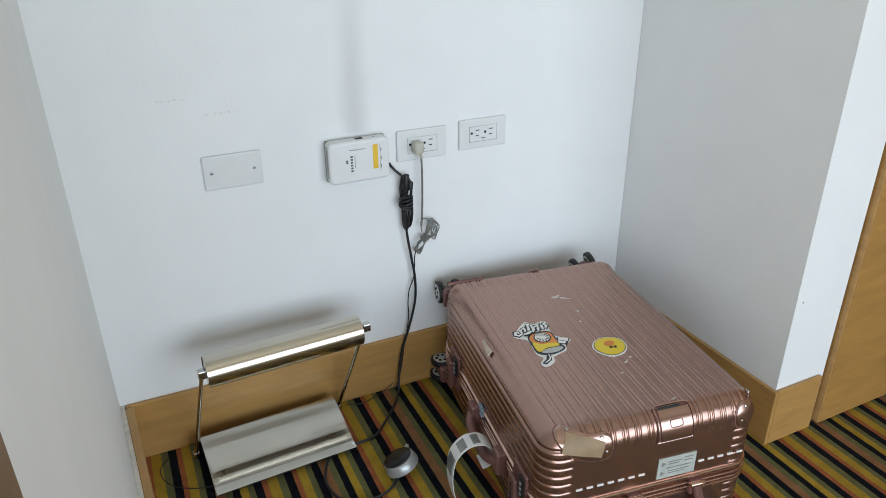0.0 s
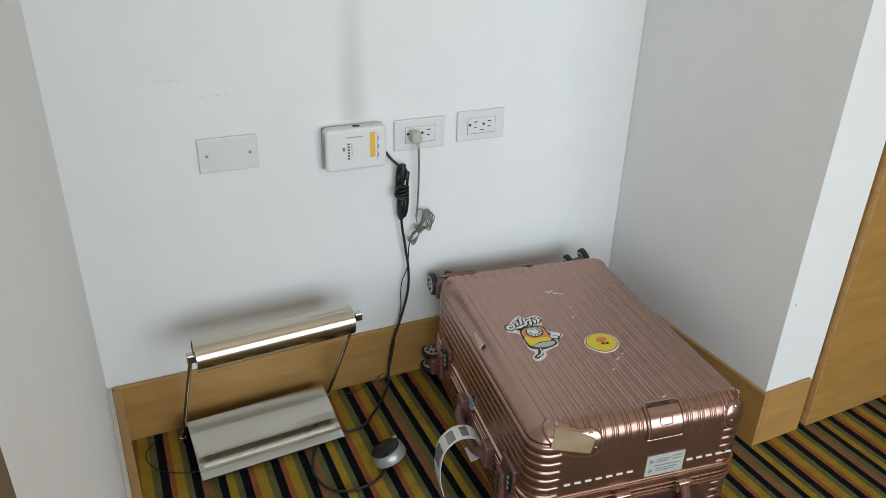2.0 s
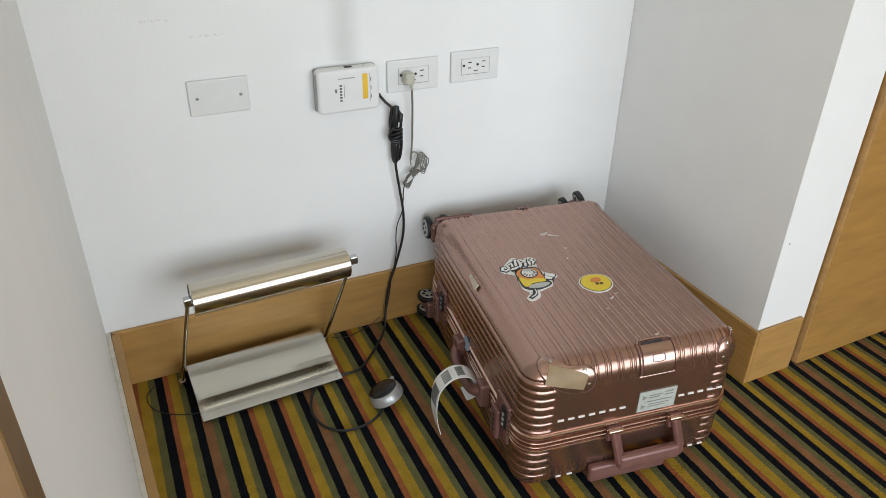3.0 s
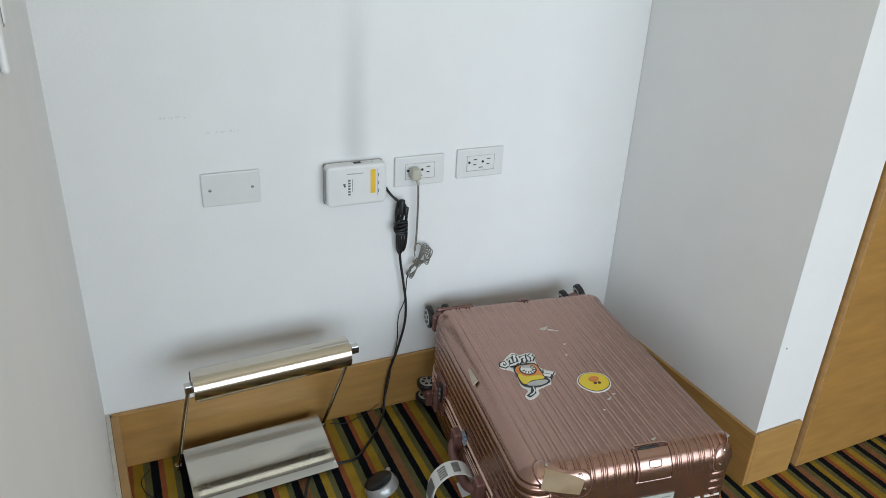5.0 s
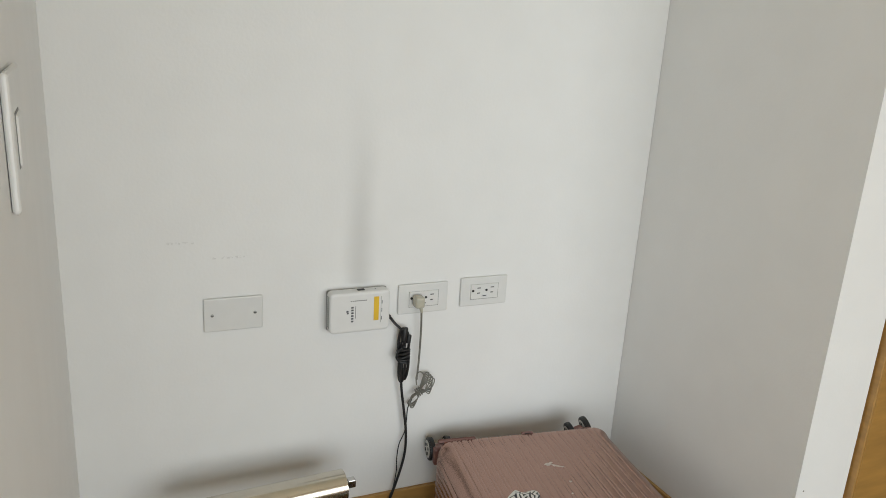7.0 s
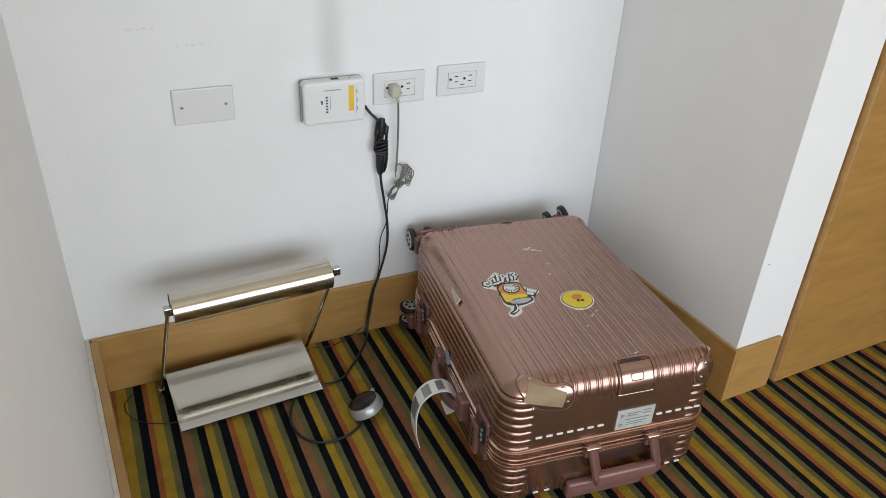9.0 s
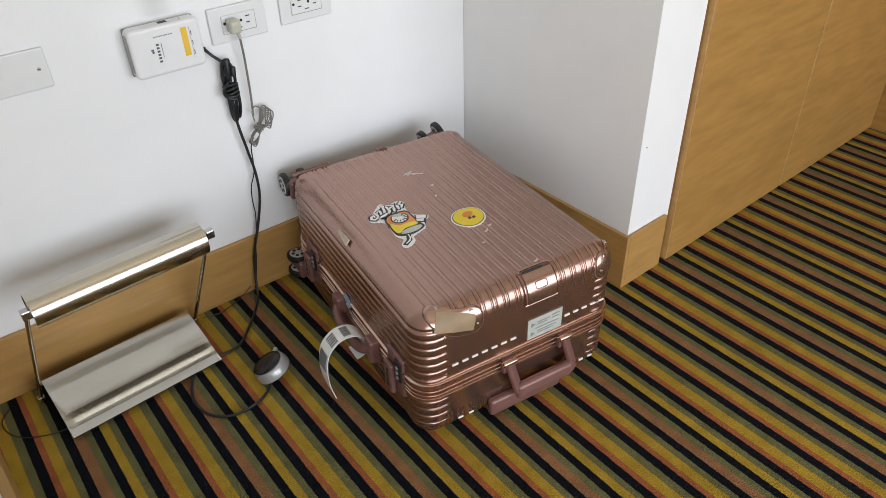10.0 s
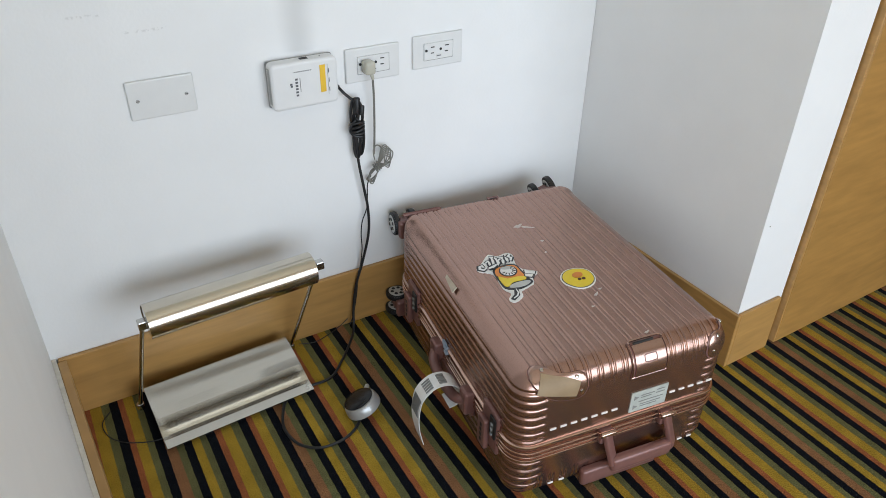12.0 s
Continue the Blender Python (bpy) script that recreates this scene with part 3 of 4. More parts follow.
# torn blue-grey scrap stuck beside the handle's mount
scrap = bmesh.new()
for y0, z0, y1, z1, dx in ((-0.006, 0.146, 0.010, 0.156, 0.004), (-0.012, 0.142, 0.000, 0.150, 0.007), (0.002, 0.150, 0.018, 0.160, 0.003)):
    box(SX - dx - 0.002, y0, z0, SX - 0.0005, y1, z1, 0.0006, 1, bm=scrap)
part("torn_scrap", scrap, BLUE_SCRAP, suit, "torn blue-grey plastic scrap")

# casters at the back end
def wheel(parent, m):
    """A caster wheel with a rubber tyre and a grey hub with holes; its axle is z."""
    w = part("wheel", cyl(0.0270, 0.014, None, 28, 0.004), BLACK, parent, "black rubber tyred wheel", smooth=True)
    w.matrix_basis = m
    part("hub", cyl(0.0205, 0.0165, None, 24, 0.001), HUB, w, "grey plastic hub")
    for k in range(6):
        a = k * math.pi / 3
        for s in (-1, 1):
            part("hole", cyl(0.0042, 0.001, Matrix.Translation((0.0122 * math.cos(a), 0.0122 * math.sin(a), s * 0.0084)), 10), DARK, w)
    return w


RX = Euler((0, math.pi / 2, 0)).to_matrix().to_4x4()
for u, z, turn in ((-0.193, 0.257, 90), (0.163, 0.270, 72), (-0.213, 0.040, 3), (0.190, 0.046, 30)):
    c = part("caster", box(u - (0.022 if z > 0.1 else 0.012), LEN / 2 - 0.006, z - 0.022, u + 0.022, LEN / 2 + 0.012, z + 0.022, 0.006, 2), ROSE_PLASTIC, suit, "rose plastic caster fork")
    spin = Matrix.Translation((u, LEN / 2 + 0.030, z)) @ Euler((0, radians(turn), 0)).to_matrix().to_4x4()
    part("fork", box(-0.0105, -0.020, -0.012, 0.0105, 0.010, 0.012, 0.004, 2), ROSE_PLASTIC, c, m=spin)
    for s in (-1, 1):
        wheel(c, spin @ Matrix.Translation((0, 0.004, s * 0.0205)))
part("trim_bar", cyl(0.0045, 0.09, between((-0.205, 0.285, 0.2970), (-0.120, 0.285, 0.2970))[0], 12, 0.003), ROSE_PLASTIC, suit, smooth=True)


def sheet(points, z, t=0.0008):
    """A thin flat sticker with the outline given."""
    b = bmesh.new()
    low = [b.verts.new((x, y, z - 0.002)) for x, y in points]
    top = [b.verts.new((x, y, z + t)) for x, y in points]
    b.faces.new(top)
    b.faces.new(low[::-1])
    for i in range(len(points)):
        j = (i + 1) % len(points)
        b.faces.new((low[i], low[j], top[j], top[i]))
    return b


def oval(cx, cy, a, b, turn=0.0, n=28, wob=0.0):
    out = []
    for k in range(n):
        t = 2 * math.pi * k / n
        r = 1 + wob * math.sin(3 * t + 1) + wob * 0.6 * math.sin(5 * t)
        x, y = a * r * math.cos(t), b * r * math.sin(t)
        out.append((cx + x * math.cos(turn) - y * math.sin(turn), cy + x * math.sin(turn) + y * math.cos(turn)))
    return out


ST = TOP + 0.0004
ys = part("round_sticker", sheet(oval(0.025, -0.064, 0.0355, 0.033, 0.3, wob=0.02), ST), PAPER, suit, "round yellow sticker with a white rim")
part("dark_outline", sheet(oval(0.025, -0.064, 0.0330, 0.0305, 0.3, wob=0.02), ST + 0.0005), INK, ys)
part("yellow_print", sheet(oval(0.025, -0.064, 0.0313, 0.0288, 0.3, wob=0.02), ST + 0.0011), STICK_YELLOW, ys)
part("orange_spot", sheet(oval(0.0275, -0.056, 0.0115, 0.0085, 0.2), ST + 0.0018), ORANGE, ys)
for x, y in ((0.0245, -0.0695), (0.0330, -0.0705)):
    part("brown_spot", sheet(oval(x, y, 0.0036, 0.0034, 0.0, 12), ST + 0.0022), BROWN_PRINT, ys)

# sticker with a white rim: plain coloured shapes in place of the print
def stroke(points, w0, z, t=0.0006):
    """A flat brush stroke along the points."""
    P = [Vector(p) for p in points]
    one, two = [], []
    for k, p in enumerate(P):
        d = (P[min(k + 1, len(P) - 1)] - P[max(k - 1, 0)]).normalized()
        n_ = Vector((-d.y, d.x)) * w0 * (0.75 + 0.5 * math.sin(math.pi * k / (len(P) - 1)))
        one.append(p + n_), two.append(p - n_)
    return sheet([tuple(p) for p in one + two[::-1]], z, t)


def loop2(points, steps=3):
    return [tuple(p) for p in smooth_loop(points, steps)]


cs = part("cut_out_sticker", sheet(loop2(((-0.145, 0.034), (-0.130, 0.046), (-0.118, 0.058), (-0.102, 0.071), (-0.089, 0.060), (-0.066, 0.064), (-0.057, 0.052), (-0.065, 0.026), (-0.062, 0.003), (-0.038, -0.016), (-0.056, -0.032), (-0.064, -0.050), (-0.095, -0.062), (-0.101, -0.078), (-0.124, -0.090), (-0.130, -0.077), (-0.118, -0.062), (-0.126, -0.044), (-0.123, 0.004), (-0.144, 0.022))), ST), PAPER, suit, "white-rimmed cut-out sticker in orange, yellow and black")
Z2 = ST + 0.0008
part("black_print", sheet(loop2(((-0.119, 0.016), (-0.100, 0.026), (-0.069, 0.023), (-0.065, -0.004), (-0.064, -0.028), (-0.062, -0.044), (-0.082, -0.054), (-0.102, -0.056), (-0.122, -0.046), (-0.123, -0.018))), Z2), STICK_BLACK, cs)
part("orange_print", sheet(loop2(((-0.117, 0.010), (-0.104, 0.021), (-0.072, 0.018), (-0.069, -0.006), (-0.070, -0.022), (-0.087, -0.018), (-0.102, -0.018), (-0.118, -0.006))), Z2 + 0.0007), ORANGE, cs)
part("yellow_print", sheet(loop2(((-0.118, -0.007), (-0.104, -0.019), (-0.087, -0.019), (-0.070, -0.024), (-0.073, -0.033), (-0.098, -0.033), (-0.112, -0.042), (-0.120, -0.036))), Z2 + 0.0010), STICK_YELLOW, cs)
part("grey_print", sheet(loop2(((-0.113, -0.045), (-0.098, -0.037), (-0.072, -0.037), (-0.067, -0.043), (-0.080, -0.050), (-0.099, -0.051))), Z2 + 0.0012), HUB, cs)
part("black_print", sheet(oval(-0.092, 0.003, 0.0185, 0.0175, 0.3), Z2 + 0.0014), STICK_BLACK, cs)
part("white_print", sheet(oval(-0.092, 0.003, 0.0158, 0.0148, 0.3), Z2 + 0.0020), PAPER, cs)
part("grey_print", sheet(oval(-0.091, 0.012, 0.0125, 0.0050, -0.2), Z2 + 0.0024), HUB, cs)
for k in range(8):
    a = k * 0.52 - 2.9
    part("black_print", sheet(oval(-0.092 + 0.0115 * math.cos(a), 0.002 + 0.0105 * math.sin(a), 0.0038, 0.0011, a, 8), Z2 + 0.0026), STICK_BLACK, cs)
# the lettering, as plain strokes
for k, pts in enumerate((((-0.131, 0.032), (-0.131, 0.039), (-0.137, 0.036), (-0.140, 0.029), (-0.134, 0.024), (-0.128, 0.027)), ((-0.121, 0.044), (-0.114, 0.049), (-0.114, 0.039), (-0.117, 0.028)), ((-0.106, 0.060), (-0.101, 0.059), (-0.104, 0.046), (-0.110, 0.030)), ((-0.097, 0.055), (-0.095, 0.047), (-0.097, 0.036), (-0.102, 0.028)), ((-0.089, 0.054), (-0.083, 0.050), (-0.086, 0.038), (-0.089, 0.029)), ((-0.072, 0.056), (-0.076, 0.042), (-0.078, 0.032)), ((-0.063, 0.054), (-0.070, 0.048), (-0.066, 0.042), (-0.071, 0.034)), ((-0.124, 0.023), (-0.114, 0.025), (-0.104, 0.030)), ((-0.093, 0.043), (-0.088, 0.045)))):
    part("black_print", stroke(pts, 0.0057, Z2 + 0.0003 + 0.0003 * k), STICK_BLACK, cs)
    part("white_print", stroke(pts, 0.0026, Z2 + 0.0005 + 0.0003 * k), PAPER, cs)
for pts in (((-0.062, -0.002), (-0.040, -0.016), (-0.054, -0.033), (-0.070, -0.026)), ((-0.106, -0.050), (-0.098, -0.050), (-0.105, -0.073), (-0.121, -0.084), (-0.127, -0.078), (-0.115, -0.069))):
    part("black_print", sheet(pts, Z2 + 0.0004), STICK_BLACK, cs)
for pts in (((-0.061, -0.005), (-0.043, -0.016), (-0.048, -0.023), (-0.064, -0.014)), ((-0.066, -0.016), (-0.052, -0.024), (-0.057, -0.030), (-0.068, -0.024))):
    part("white_print", sheet(pts, Z2 + 0.0012), PAPER, cs)
part("white_print", stroke(((-0.104, -0.054), (-0.105, -0.066), (-0.111, -0.074), (-0.121, -0.079)), 0.0012, Z2 + 0.0012), PAPER, cs)

# scuffs rubbed into the lid
for x, y, a, b_, t in ((0.006, 0.150, 0.011, 0.005, 0.4), (0.022, 0.140, 0.014, 0.0028, -0.5), (0.026, 0.080, 0.0035, 0.003, 0), (0.030, -0.120, 0.007, 0.0025, 0.6), (0.046, -0.108, 0.004, 0.002, 0.2), (0.012, 0.040, 0.003, 0.002, 0.9), (0.052, -0.247, 0.006, 0.0025, 0.4), (0.004, -0.150, 0.003, 0.002, 0)):
    part("scuff_mark", sheet(oval(x, y, a, b_, t, 12, 0.25), TOP - 0.0008, 0.0012), SCUFF, suit, "pale scuff mark")
part("tape_scrap", sheet(((-0.006, -0.026), (0.007, -0.022), (0.003, 0.026), (-0.003, 0.022)), 0.0), SCRAP, suit, "torn scrap of beige tape", m=pose(-0.2065, 0.02, 0.2925, 0, -40, -4))

# brown parcel tape over the front corner guard
tape_b = bmesh.new()
tape_rows = []
for i in range(13):
    for lift in (0.0022, 0.0037):
        f = i / 12
        tape_rows.append([tape_b.verts.new(onto((-0.170 + 0.067 * f) * (1 - k / 12) + (-0.185 + 0.075 * f) * k / 12, (-0.019 + 0.044 * f) * (1 - k / 12) + (0.029 + 0.025 * f) * k / 12, lift)) for k in range(13)])
for i in range(12):
    for k in range(12):
        for o in (0, 1):
            tape_b.faces.new((tape_rows[2 * i + o][k], tape_rows[2 * i + o][k + 1], tape_rows[2 * i + 2 + o][k + 1], tape_rows[2 * i + 2 + o][k]))
part("parcel_tape", tape_b, TAPE, suit, "brown parcel tape over the corner", smooth=True)

# care label on the end face, with unreadable print
lab = part("care_label", box(-0.039, -0.0012, -0.0235, 0.039, 0.001, 0.0235, 0.0004, 1), GREEN_GREY, suit, "crumpled silver-white warning label", m=Matrix.Translation((0.048, -LEN / 2 - 0.0012, 0.184)))
for i, (x0, x1, z) in enumerate(((-0.018, 0.010, 0.013), (-0.018, 0.004, 0.008), (-0.022, 0.030, -0.001), (-0.018, 0.026, -0.008), (-0.018, 0.018, -0.013), (0.014, 0.032, 0.016), (0.014, 0.032, 0.009))):
    part("print_bar", box(x0, -0.0018, z - 0.0009, x1, -0.0010, z + 0.0009), LINE, lab)
for z in (0.010, -0.012):
    part("warning_mark", cyl(0.0062, 0.0014, Matrix.Translation((-0.029, -0.0010, z)) @ Euler((math.pi / 2, 0, 0)).to_matrix().to_4x4() @ Euler((0, 0, math.pi / 6)).to_matrix().to_4x4(), 3), LINE, lab)

# ---- luggage tag on the side handle ----
tag = thing("luggage_tag", SUIT, "looped white paper luggage tag on the suitcase handle", "luggage tag")


def strip(path, v0, v1, shear=0.0, th=0.0006):
    """A paper strip that follows a smooth path of (u, z) and has its width along v."""
    P = [Vector((a, c, 0)) for a, c in path]
    line = []
    for i in range(len(P) - 1):
        p0, p1, p2, p3 = P[max(i - 1, 0)], P[i], P[i + 1], P[min(i + 2, len(P) - 1)]
        for k in range(8):
            t = k / 8
            line.append(0.5 * (2 * p1 + (p2 - p0) * t + (2 * p0 - 5 * p1 + 4 * p2 - p3) * t * t + (3 * p1 - p0 - 3 * p2 + p3) * t ** 3))
    line.append(P[-1])
    b = bmesh.new()
    rows = []
    for i, p in enumerate(line):
        d = (line[min(i + 1, len(line) - 1)] - line[max(i - 1, 0)]).normalized()
        n = Vector((-d.y, d.x, 0)) * th
        s = shear * i / len(line)
        rows.append([b.verts.new((p.x + k * n.x, v + s, p.y + k * n.y)) for k, v in ((1, v0), (1, v1), (-1, v1), (-1, v0))])
    for r, t in zip(rows, rows[1:]):
        for k in range(4):
            b.faces.new((r[k], r[(k + 1) % 4], t[(k + 1) % 4], t[k]))
    b.faces.new(rows[0]), b.faces.new(rows[-1][::-1])
    return b


TAG_PATH = ((-0.3050, 0.0060), (-0.3130, 0.0460), (-0.3140, 0.0840), (-0.3060, 0.1220), (-0.2800, 0.1460), (-0.2480, 0.1440), (-0.2270, 0.1190), (-0.2320, 0.0940), (-0.2520, 0.0860))
part("paper_strip", strip(TAG_PATH, -0.096, -0.056, 0.0), PAPER, tag, smooth=True)
for k in range(12):
    v = -0.092 + 0.0026 * k
    wdt = (0.0008, 0.0013, 0.0005)[k % 3]
    part("barcode_bar", strip(((-0.3162, 0.0800), (-0.3152, 0.1000), (-0.3090, 0.1200)), v, v + wdt, 0.0, 0.0007), LINE, tag)
for k in range(5):
    part("print_bar", strip(((-0.2975, 0.1343), (-0.2880, 0.1425), (-0.2830, 0.1458)), -0.091 + 0.006 * k, -0.0875 + 0.006 * k, 0.0, 0.0010), LINE, tag)
for k in range(4):
    part("print_bar", strip(((-0.2700, 0.1490), (-0.2610, 0.1492), (-0.2550, 0.1480)), -0.089 + 0.007 * k, -0.084 + 0.007 * k, 0.0, 0.0010), LINE, tag)

# ---- desk lamp ----
LAMP = pose(0.290, -0.118, 0, 0, 0, 3.0)
lamp = thing("desk_lamp", LAMP, "brushed steel desk lamp with a tubular shade, standing on the carpet", "lamp")
prof = [(-0.082, 0.0100), (-0.061, 0.0128), (-0.053, 0.0152), (-0.042, 0.0200), (-0.030, 0.0250), (-0.015, 0.0305), (0.005, 0.0370), (0.028, 0.0435), (0.046, 0.0480), (0.062, 0.0515)]
b = bmesh.new()
under = [(-0.074, 0.001)] + [(y, z - 0.0012) for y, z in prof[1:-1]] + [(0.050, 0.0470), (0.056, 0.001)]
ends = [[b.verts.new((x, y, z)) for y, z in under] for x in (-0.153, 0.146)]
b.faces.new(ends[0]), b.faces.new(ends[1][::-1])
for k in range(len(under)):
    q = (k + 1) % len(under)
    b.faces.new((ends[0][k], ends[0][q], ends[1][q], ends[1][k]))
part("base_block", b, BLACK, lamp, "black weighted base")
b = bmesh.new()
rows = [[b.verts.new((x, y, z + dz)) for y, z in prof for dz in (0.0, 0.0022)] for x in (-0.157, 0.150)]
n = len(prof)
for k in range(n - 1):
    b.faces.new((rows[0][2 * k + 1], rows[1][2 * k + 1], rows[1][2 * k + 3], rows[0][2 * k + 3]))
    b.faces.new((rows[0][2 * k], rows[0][2 * k + 2], rows[1][2 * k + 2], rows[1][2 * k]))
    for r in rows:
        b.faces.new((r[2 * k], r[2 * k + 1], r[2 * k + 3], r[2 * k + 2]))
b.faces.new((rows[0][0], rows[1][0], rows[1][1], rows[0][1]))
b.faces.new((rows[0][-2], rows[0][-1], rows[1][-1], rows[1][-2]))
part("base_plate", b, STEEL, lamp, "brushed steel cover plate", smooth=False)
LOW = ((-0.170, 0.066, 0.012), (0.165, 0.074, 0.012))
HIGH = ((-0.137, -0.022, 0.270), (0.208, -0.022, 0.274))
for (p, q), out in zip(zip(LOW, HIGH), (-1, 1)):
    m, ln = between(p, q)
    part("arm", cyl(0.0042, ln, m, 14), CHROME, lamp, "slim steel arm", smooth=True)
    part("foot_nut", cyl(0.008, 0.014, Matrix.Translation((p[0], p[1], 0.010)), 14, 0.002), CHROME, lamp, smooth=True)
    part("pivot", box(q[0] - 0.008 * (1 if out < 0 else 0.6), q[1] - 0.008, q[2] - 0.009, q[0] + 0.012, q[1] + 0.008, q[2] + 0.009, 0.002, 2), CHROME, lamp, "square steel pivot block")
AX, AZ, SR = -0.022, 0.272, 0.0330
b = bmesh.new()
rings = []
for x in (-0.130, 0.195):
    ring_v = []
    for k in range(33):
        a = radians(-52 + k * (284 / 32))
        for r in (SR, SR - 0.0016):
            ring_v.append(b.verts.new((x, AX + r * math.cos(a), AZ + r * math.sin(a))))
    rings.append(ring_v)
r0, r1 = rings
for k in range(32):
    i = 2 * k
    b.faces.new((r0[i], r0[i + 2], r1[i + 2], r1[i]))
    b.faces.new((r0[i + 1], r1[i + 1], r1[i + 3], r0[i + 3]))
    for r in rings:
        b.faces.new((r[i], r[i + 1], r[i + 3], r[i + 2]))
for i in (0, 64):
    b.faces.new((r0[i], r1[i], r1[i + 1], r0[i + 1]))
part("shade", b, BRUSHED, lamp, "brushed steel tubular shade, open below", smooth=True)
for x in (-0.127, 0.192):
    part("end_cap", cyl(SR - 0.0018, 0.003, Matrix.Translation((x, AX, AZ)) @ RX, 32), CHROME, lamp)
part("bulb", cyl(0.009, 0.25, Matrix.Translation((0.027, AX, AZ)) @ RX, 16, 0.003), PLASTIC, lamp, "unlit white tube lamp", smooth=True)

# foot switch and the cords on the floor


def lathe(profile, seg=40):
    """A turned body from (radius, height) pairs, closed where the radius is 0."""
    q = bmesh.new()
    rings_ = []
    for r, z in profile:
        rings_.append([q.verts.new((0, 0, z))] if r == 0 else [q.verts.new((r * math.cos(2 * math.pi * k / seg), r * math.sin(2 * math.pi * k / seg), z)) for k in range(seg)])
    for s, t in zip(rings_, rings_[1:]):
        for k in range(seg):
            n_ = (k + 1) % seg
            four = [s[k % len(s)], s[n_ % len(s)], t[n_ % len(t)], t[k % len(t)]]
            q.faces.new(list(dict.fromkeys(four)))
    return q


fs = thing("foot_switch", pose(0.512, -0.296, 0.0150, -16, -20, 0), "round silver foot switch with a black pedal on the carpet", "foot switch")
part("ring_body", lathe(((0, 0.001), (0.037, 0.001), (0.0375, 0.006), (0.0362, 0.014), (0.0345, 0.020), (0.0325, 0.0225), (0.0290, 0.0228), (0, 0.0228))), SILVER, fs, "silver plastic ring body", smooth=True)
part("pedal", lathe(((0.0312, 0.0000), (0.0316, 0.0026), (0.0290, 0.0044), (0.0170, 0.0056), (0, 0.0060)), 36), PEDAL, fs, "black pedal", smooth=True, m=pose(-0.001, 0.003, 0.0216, 0, 0, 0))
part("strain_relief", cyl(0.0050, 0.022, between((0.020, 0.030, 0.012), (0.030, 0.047, 0.010))[0], 12, 0.0015), HUB, fs, "grey cord sleeve", smooth=True)

lc = thing("lamp_cord", pose(0, 0, 0), "black lamp cord bundled against the wall and trailing on carpet", "power cord")
part("hanging_cord", tube(((0.616, -0.008, 0.590), (0.626, -0.018, 0.576), (0.644, -0.022, 0.556), (0.650, -0.022, 0.530), (0.645, -0.020, 0.480), (0.649, -0.018, 0.420), (0.658, -0.017, 0.360), (0.666, -0.017, 0.300), (0.664, -0.018, 0.240), (0.645, -0.020, 0.170), (0.624, -0.022, 0.110), (0.612, -0.028, 0.050), (0.602, -0.045, 0.010), (0.578, -0.080, 0.005), (0.535, -0.130, 0.005), (0.490, -0.170, 0.005), (0.435, -0.172, 0.006)), 0.0030, 8), CORD, lc, smooth=True)
part("jack", cyl(0.0045, 0.012, between((0.609, -0.004, 0.592), (0.618, -0.012, 0.588))[0], 10, 0.001), CORD, lc)
for dx, w, lo, hi in ((-0.004, 0.006, 0.500, 0.562), (0.004, 0.007, 0.492, 0.556), (-0.001, 0.0052, 0.432, 0.520), (0.006, 0.0056, 0.438, 0.512)):
    c = 0.648 + dx
    part("bundled_loop", tube(((c - w, -0.016, (lo + hi) / 2), (c - w * 0.6, -0.020, hi - 0.006), (c, -0.024, hi), (c + w * 0.8, -0.026, hi - 0.012), (c + w, -0.026, (lo + hi) / 2), (c + w * 0.7, -0.022, lo + 0.010), (c, -0.018, lo), (c - w * 0.8, -0.016, lo + 0.012), (c - w, -0.016, (lo + hi) / 2)), 0.0033, 8, 6), CORD, lc, smooth=True)
for k in range(4):
    z = 0.494 + 0.0055 * k
    pts = [(0.648 + 0.0135 * math.cos(a), -0.022 + 0.011 * math.sin(a), z + 0.004 * math.sin(a + k)) for a in (i * math.pi / 5 for i in range(11))]
    part("tie_turn", tube(pts, 0.0031, 8, 3), CORD, lc, smooth=True)
part("stray_turn", tube(((0.644, -0.026, 0.518), (0.634, -0.026, 0.508), (0.633, -0.024, 0.494), (0.642, -0.026, 0.484), (0.655, -0.030, 0.482)), 0.0031, 8, 6), CORD, lc, smooth=True)
part("cord_slide", cyl(0.0072, 0.034, between((0.647, -0.024, 0.530), (0.650, -0.022, 0.566))[0], 12, 0.003), CORD, lc, smooth=True)
part("cord_slide", cyl(0.0060, 0.020, between((0.656, -0.027, 0.528), (0.659, -0.025, 0.548))[0], 12, 0.0025), CORD, lc, smooth=True)
part("switch_cord", tube(((0.412, -0.170, 0.006), (0.385, -0.186, 0.005), (0.366, -0.215, 0.005), (0.352, -0.262, 0.005), (0.362, -0.312, 0.005), (0.394, -0.342, 0.005), (0.436, -0.346, 0.005), (0.468, -0.336, 0.006), (0.492, -0.318, 0.010), (0.504, -0.308, 0.024)), 0.0030, 8), CORD, lc, smooth=True)

thin = thing("thin_cable", pose(0, 0, 0), "thin dark cable lying on the carpet behind the lamp", "cable")
part("floor_run", tube(((0.470, -0.030, 0.004), (0.505, -0.040, 0.003), (0.540, -0.032, 0.003), (0.575, -0.020, 0.006), (0.600, -0.018, 0.020)), 0.0010, 6), CORD, thin, smooth=True)
part("tail", tube(((0.150, -0.168, 0.004), (0.112, -0.162, 0.003), (0.070, -0.140, 0.003), (0.045, -0.108, 0.003), (0.040, -0.068, 0.003), (0.060, -0.040, 0.003)), 0.0011, 6), CORD, thin, smooth=True)

